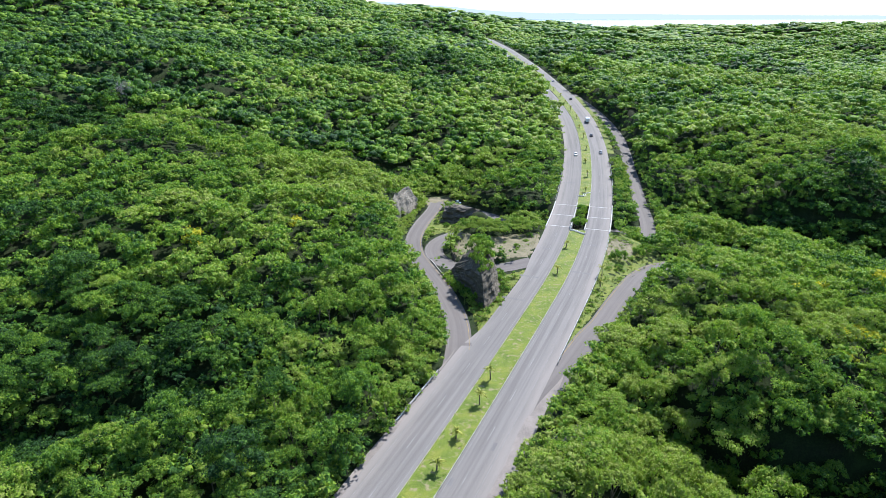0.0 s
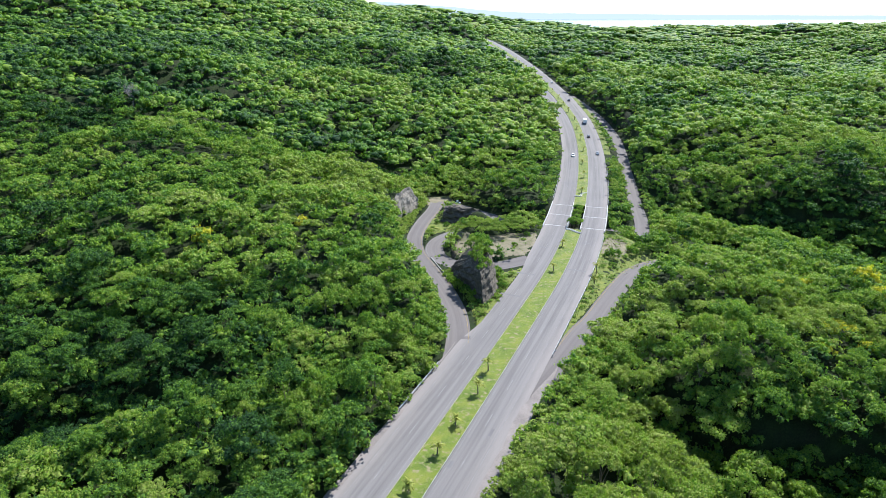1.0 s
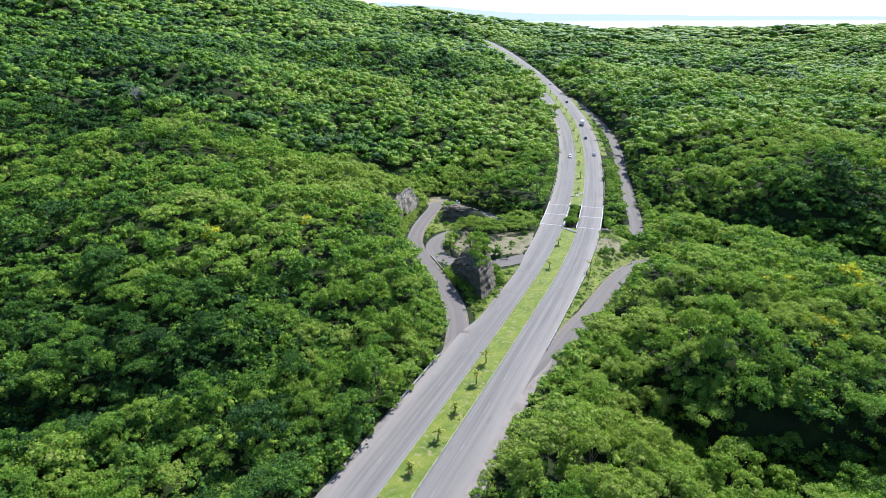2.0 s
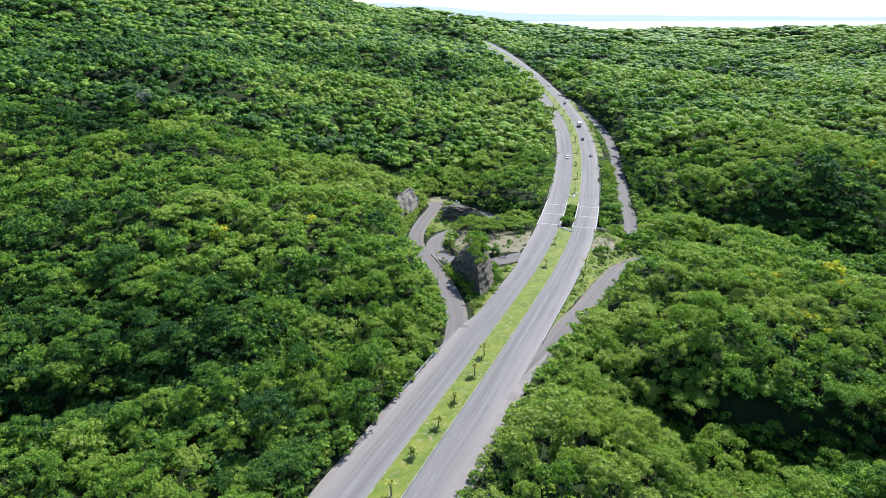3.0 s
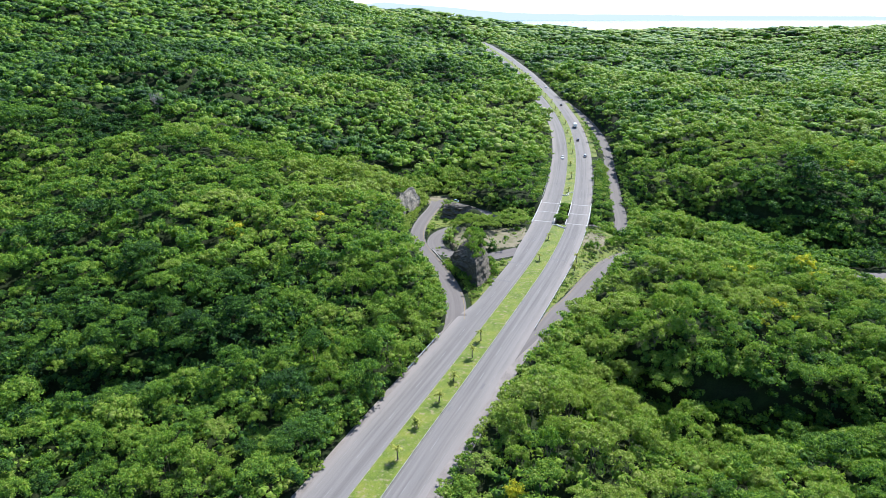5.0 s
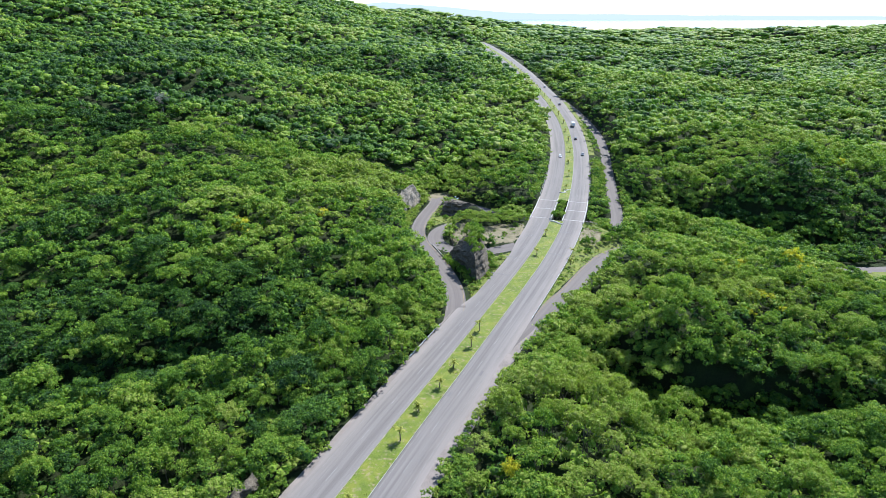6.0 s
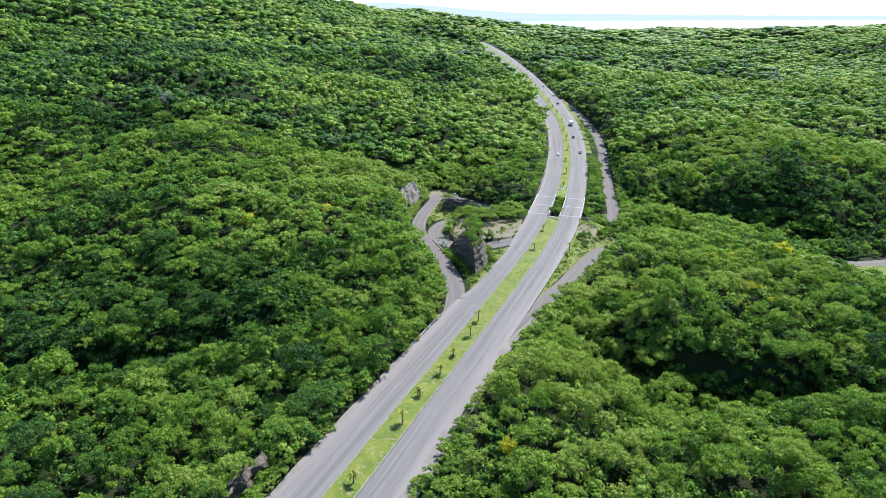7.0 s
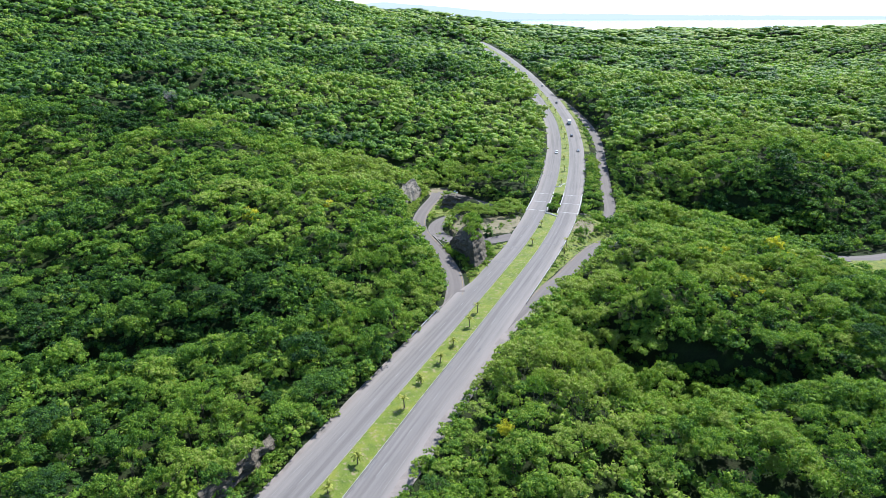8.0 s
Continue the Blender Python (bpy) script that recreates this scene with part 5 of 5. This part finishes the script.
CUTTING_SHRUBS = [(-45.8, 40, 1.8, 2.4, 0), (-43, 45, 1.5, 1.7, 0), (-41.2, 48.5, 1.4, 1.9, 0), (-39.4, 50.5, 1.3, 1.6, 0), (-47.5, 47.5, 2.2, 2.8, 3), (-44.5, 52, 2.2, 2.8, 3), (-38.8, 52, 2.2, 3.2, 0), (-44.6, 37.5, 1.5, 1.8, 0), (-42.8, 41, 1.7, 2.2, 0), (-40.2, 45.2, 1.6, 2.0, 0), (-38.2, 48.2, 1.8, 2.4, 0), (-41.6, 43.2, 1.1, 1.4, 0), (-36.6, 51.4, 1.7, 2.4, 0), (-35.2, 54, 1.9, 2.8, 0), (-46.2, 36.4, 1.2, 1.6, 0), (-37.6, 54.6, 2.0, 3.2, 0), (-36.8, 56, 2, 3, 0), (-49.5, 34, 2, 3, 0)]
RIGHT_VERGE_SHRUBS = [(60.5, 196, 3, 4, 0), (59.5, 190, 1.6, 2.2, 0), (70, 203, 2.6, 3.4, 0), (74, 206, 3.2, 4, 0), (66, 199, 1.4, 1.8, 0), (42.5, 160.5, 1, 1.2, 0), (46.8, 170, 1.1, 1.4, 0), (50.5, 178, 1.2, 1.5, 0), (55.5, 188, 1.2, 1.6, 0), (38, 150, 0.9, 1.1, 0)]
LOOP_SHRUBS = [(52.4, 229.6, 2.2, 5.6, 0), (54.4, 233.5, 2.4, 6.4, 0), (57.4, 241.5, 2.6, 7.2, 0), (60.2, 249, 2.4, 7.0, 0), (27, 208, 1.5, 1.8, 0), (31, 214, 1.3, 1.6, 0), (23, 213, 1, 1.3, 0), (33, 219, 1.7, 2, 0), (55.5, 238, 3, 7.5, 0), (58.5, 246, 3, 7.8, 0), (56.8, 233, 2.6, 6.6, 0), (60.5, 252, 2.6, 6.8, 0), (3, 252, 1.5, 1.6, 5.0), (6, 252.5, 1.2, 1.2, 5.2), (-4.5, 240, 1.2, 1.5, 0), (-2.5, 246, 1.6, 2, 0), (1.5, 243, 1.7, 2.2, 0)]


def shrubs():
    rng = np.random.default_rng(71)
    used = set()
    for x, y, r, h, lift in ROCK_SHRUBS + PILLAR_FOOT_SHRUBS + PILLAR_BACK_SHRUBS + CLIFF_SHRUBS + CUTTING_SHRUBS + RIGHT_VERGE_SHRUBS + LOOP_SHRUBS:
        z = float(ground_z(x, y)) + lift
        k = int(rng.integers(len(SHRUBS)))
        wide = float(rng.uniform(0.75, 1.3))
        if r < 1.5:
            h = h * 0.62
        m = pose(x, y, z - 0.1, 0, 0, float(rng.uniform(0, 360))) @ Matrix.Diagonal((r * wide, r / wide, h, 1))
        if h > 5:
            one = copy_thing(TREES[k], m @ Matrix.Diagonal([1 / v for v in TREES[k].scale] + [1]))
        elif k in used:
            one = copy_thing(SHRUBS[k], m @ Matrix.Diagonal([1 / v for v in SHRUBS[k].scale] + [1]))
        else:
            one = SHRUBS[k]
            one.matrix_basis = m
            used.add(k)
        tone = float(rng.uniform(0.35, 0.8))
        for c in one.children:
            c.color = (tone, tone, tone, 1)


shrubs()


# ------------------------------------------------------------------ bare trees
def bare_tree(x, y, height, seed, label):
    rng = random.Random(seed)
    base = new("bare_tree")
    tagged(base, label, "tree")
    bm = bmesh.new()

    def limb(a, d, length, r, depth):
        b = a + d * length
        m = Matrix.Translation((a + b) / 2) @ d.to_track_quat("Z", "Y").to_matrix().to_4x4()
        bmesh.ops.create_cone(bm, segments=5 if depth > 1 else 3, radius1=max(r, 0.035), radius2=max(r * 0.6, 0.03), depth=length, matrix=m)
        if depth == 0:
            return
        for _ in range(3 if depth < 4 else 4):
            e = (d + Vector((rng.uniform(-1, 1), rng.uniform(-1, 1), rng.uniform(-0.25, 0.7))) * 0.75).normalized()
            limb(a + d * length * rng.uniform(0.6, 1.0), e, length * rng.uniform(0.55, 0.8), r * 0.55, depth - 1)

    limb(Vector((0, 0, -0.3)), Vector((0.05, 0.03, 1)).normalized(), height * 0.36, height * 0.022, 5)
    part("trunk", bm, BARE, base)
    base.matrix_basis = pose(x, y, float(ground_z(x, y)))


bare_tree(24.5, 95.5, 9.5, 1, "leafless grey tree with fine twigs at the forest edge")
bare_tree(27.0, 92.5, 9.0, 2, "leafless grey tree with fine twigs at the forest edge")
bare_tree(-168, 329, 15, 3, "pale leafless tree standing above the forest")


# ------------------------------------------------------------------ palms
def frond_mesh(seed):
    rng = random.Random(seed)
    v, f = [], []
    n = 9
    for i in range(n + 1):
        t = i / n
        y, z = 1.75 * t * (1 - 0.18 * t), 0.95 * t - 1.35 * t * t
        w = 0.36 * math.sin(math.pi * min(1, t * 0.93 + 0.10)) + 0.02
        v += [(-w, y - 0.1 * t, z - 0.35 * w), (0, y, z), (w, y - 0.1 * t, z - 0.35 * w)]
    for i in range(n):
        a = i * 3
        if i % 2 == 0 or i < 2:
            f += [(a, a + 1, a + 4, a + 3), (a + 1, a + 2, a + 5, a + 4)]
        else:
            f += [(a, a + 1, a + 4), (a + 1, a + 2, a + 4)]
    me = bpy.data.meshes.new("frond")
    me.from_pydata(v, [], f)
    me.materials.append(PALM_LEAF)
    return me


def palm(seed, height, label):
    rng = random.Random(seed)
    base = new("palm_tree")
    tagged(base, label, "palm", group="palms on the median")
    bm = bmesh.new()
    rings = 7
    last = None
    for i in range(rings + 1):
        t = i / rings
        c = Vector((0.18 * t * t, 0.05 * math.sin(3 * t), height * t - 0.2))
        r = 0.17 * (1 - 0.45 * t) * (1.0 if i % 2 else 1.12)
        ring = [bm.verts.new(c + Vector((r * math.cos(a), r * math.sin(a), 0))) for a in (k * math.pi / 4 for k in range(8))]
        if last:
            for k in range(8):
                bm.faces.new((last[k], last[(k + 1) % 8], ring[(k + 1) % 8], ring[k]))
        last = ring
    bm.faces.new(last)
    part("trunk", bm, BARK, base)
    frond = frond_mesh(seed)
    for k in range(11):
        ob = new("frond", frond)
        ob.parent = base
        up = rng.uniform(-15, 38) if k < 8 else rng.uniform(45, 70)
        ob.matrix_basis = pose(0.18, 0, height - 0.22, up, 0, k * 137.5 + rng.uniform(-14, 14)) @ Matrix.Scale(rng.uniform(0.75, 1.08) * (0.95 + 0.1 * height), 4)
    return base


def palms():
    kinds = [palm(1, 2.3, "young palm tree with arching green fronds on the median"), palm(2, 3.0, "young palm tree with arching green fronds on the median"), palm(3, 1.8, "small palm tree with yellowish fronds on the median")]
    places = [(-24, 41.5, 2), (-19, 50, 0), (-10, 70, 1), (-6.3, 81, 2), (-1.2, 91, 0), (2.6, 100, 2), (8, 111.5, 1), (11, 121, 1), (37.4, 183, 0), (44.6, 206, 0)]
    along = MAIN[(MAIN[:, 1] > 275) & (MAIN[:, 1] < 800)]
    places += [(p[0] + 0.6 * math.sin(i * 2.3), p[1], i % 3) for i, p in enumerate(along[::9])]
    places += [(51.5, 181, 1), (49, 173, 2)]
    used = set()
    for i, (x, y, k) in enumerate(places):
        z = float(road_z(y)) + 0.15
        m = pose(x, y, z, 0, 0, (i * 77) % 360)
        if k in used:
            copy_thing(kinds[k], m)
        else:
            kinds[k].matrix_basis = m
            used.add(k)


palms()


# ------------------------------------------------------------------ vehicles
def wheel(parent, x, y, r=0.33, w=0.22):
    bm = bmesh.new()
    bmesh.ops.create_cone(bm, cap_ends=True, segments=14, radius1=r, radius2=r, depth=w, matrix=pose(x, y, r, 0, 90, 0))
    bmesh.ops.bevel(bm, geom=[e for e in bm.edges if len(e.link_faces) == 2 and e.calc_face_angle() > 1], offset=0.03, segments=1, affect="EDGES")
    ob = part("wheel", bm, TYRE, parent)
    rim = bmesh.new()
    side = 0.02 if x > 0 else -0.02
    bmesh.ops.create_cone(rim, cap_ends=True, segments=10, radius1=r * 0.6, radius2=r * 0.6, depth=w, matrix=pose(x + side, y, r, 0, 90, 0))
    part("rim", rim, STEEL, ob)


def loft(sections):
    """A body from cross sections: y, half width, foot, top, inset of the top."""
    bm = bmesh.new()
    last = None
    for y, w, z0, z1, inset in sections:
        ring = [bm.verts.new(p) for p in ((-w, y, z0), (w, y, z0), (w, y, z0 + (z1 - z0) * 0.6), (w - inset, y, z1), (-w + inset, y, z1), (-w, y, z0 + (z1 - z0) * 0.6))]
        if last:
            for k in range(6):
                bm.faces.new((last[k], last[(k + 1) % 6], ring[(k + 1) % 6], ring[k]))
        else:
            bm.faces.new(ring[::-1])
        last = ring
    bm.faces.new(last)
    bmesh.ops.recalc_face_normals(bm, faces=bm.faces[:])
    return bm


def car(paint, label):
    base = new("car")
    tagged(base, label, "car", group="cars on the highway")
    part("body", loft([(-2.15, 0.74, 0.42, 0.80, 0.10), (-2.0, 0.84, 0.28, 0.95, 0.08), (-1.0, 0.88, 0.22, 1.0, 0.08), (0.7, 0.88, 0.22, 0.98, 0.08), (1.6, 0.86, 0.24, 0.86, 0.10), (2.1, 0.74, 0.36, 0.70, 0.10)]), paint, base)
    part("window_glass", loft([(-1.75, 0.74, 0.94, 0.98, 0.06), (-1.05, 0.76, 0.94, 1.40, 0.14), (0.2, 0.76, 0.94, 1.42, 0.14), (1.05, 0.74, 0.94, 1.0, 0.06)]), GLASS, base, "dark tinted windows")
    part("roof", loft([(-1.05, 0.62, 1.38, 1.44, 0.06), (-0.4, 0.63, 1.39, 1.48, 0.06), (0.25, 0.61, 1.38, 1.45, 0.06)]), paint, base)
    for s in (-0.66, 0.66):
        part("tail_light", box_bm((0.28, 0.06, 0.12), (s, -2.13, 0.72), 0.01), LAMP_RED, base)
        part("headlight", box_bm((0.30, 0.08, 0.12), (s * 0.9, 2.07, 0.62), 0.01), PAINT, base)
        for y in (-1.3, 1.35):
            wheel(base, s * 1.2, y)
    return base


def box_truck(label):
    base = new("truck")
    tagged(base, label, "truck")
    part("cargo_box", box_bm((2.3, 4.6, 2.4), (0, -1.2, 2.0), 0.05), WHITE_PAINT, base, "white cargo box")
    part("chassis", box_bm((1.0, 6.6, 0.25), (0, 0, 0.65), 0.02), TYRE, base)
    part("cab", loft([(1.3, 1.0, 0.5, 2.3, 0.12), (2.2, 1.0, 0.45, 2.3, 0.14), (2.9, 0.98, 0.45, 1.5, 0.1), (3.2, 0.95, 0.5, 1.2, 0.1)]), WHITE_PAINT, base)
    part("windscreen", loft([(2.25, 0.84, 1.5, 2.24, 0.12), (2.95, 0.86, 1.5, 1.56, 0.05)]), GLASS, base)
    for s in (-0.95, 0.95):
        for y in (-2.2, 2.1):
            wheel(base, s, y, 0.42, 0.28)
    return base


def set_on_road(ob, y, offset, back=False):
    i = int(np.argmin(np.abs(MAIN[:, 1] - y)))
    p, n = MAIN[i], rights(MAIN)[i]
    slope = math.degrees(math.atan2(MAIN[i + 1][2] - MAIN[i - 1][2], np.hypot(*(MAIN[i + 1] - MAIN[i - 1])[:2])))
    a = math.degrees(math.atan2(n[1], n[0]))
    return pose(p[0] + n[0] * offset, p[1] + n[1] * offset, p[2] + 0.01, 0, 0, a + (180 if back else 0)) @ pose(0, 0, 0, -slope if back else slope)


def traffic():
    white, dark = car(WHITE_PAINT, "white car driving on the highway"), car(DARK_PAINT, "dark car driving on the highway")
    silver = car(SILVER_PAINT, "silver car driving on the highway")
    white.matrix_basis = set_on_road(white, 345, -5.8, True)
    silver.matrix_basis = set_on_road(silver, 352, 8.4)
    dark.matrix_basis = set_on_road(dark, 390, 5.4)
    copy_thing(white, set_on_road(white, 545, -6.4, True))
    copy_thing(dark, set_on_road(dark, 506, 7.0))
    copy_thing(white, set_on_road(white, 601, 8.5))
    truck = box_truck("white box truck driving on the highway")
    truck.matrix_basis = set_on_road(truck, 428, 6.6)
    parked = car(BLUE_PAINT, "pale blue car parked at the turning place")
    parked.matrix_basis = pose(6.5, 279.0, float(ground_z(6.5, 279.0)) + 0.16, 0, 0, 60)


traffic()


# ------------------------------------------------------------------ far mountains
def far_mountains():
    verts, faces = [], []
    az = np.linspace(-16, 40, 150)
    for k, a in enumerate(az):
        el = np.interp(a, [-16, -9, -7, -5, -3, -1, 1, 3, 6, 9, 14, 20, 40], [0.40, 0.52, 0.60, 0.74, 0.56, 0.42, 0.30, 0.08, -0.10, -0.20, -0.24, -0.30, -0.36]) + 0.03 * float(vnoise(k, 0, 4, 81))
        x, y = 4700 * math.tan(radians(a)), 4700.0
        d = 4700 / math.cos(radians(a))
        verts += [(x, y, 10.0), (x, y + 60, 86 + d * math.tan(radians(el)))]
        if k:
            faces.append((2 * k - 2, 2 * k, 2 * k + 1, 2 * k - 1))
    # Haze put into the colour: an even pale blue emission, not a lamp
    k = Mat("haze_glow", 1.0, 0.0)
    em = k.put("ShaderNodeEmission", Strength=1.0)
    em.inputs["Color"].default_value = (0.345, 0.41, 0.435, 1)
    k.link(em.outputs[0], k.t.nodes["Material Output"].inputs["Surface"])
    tagged(mesh_object("backdrop", verts, faces, k.m), "glowing pale blue backdrop of coast and mountains beyond the sea", "mountains", kind="structure")


far_mountains()
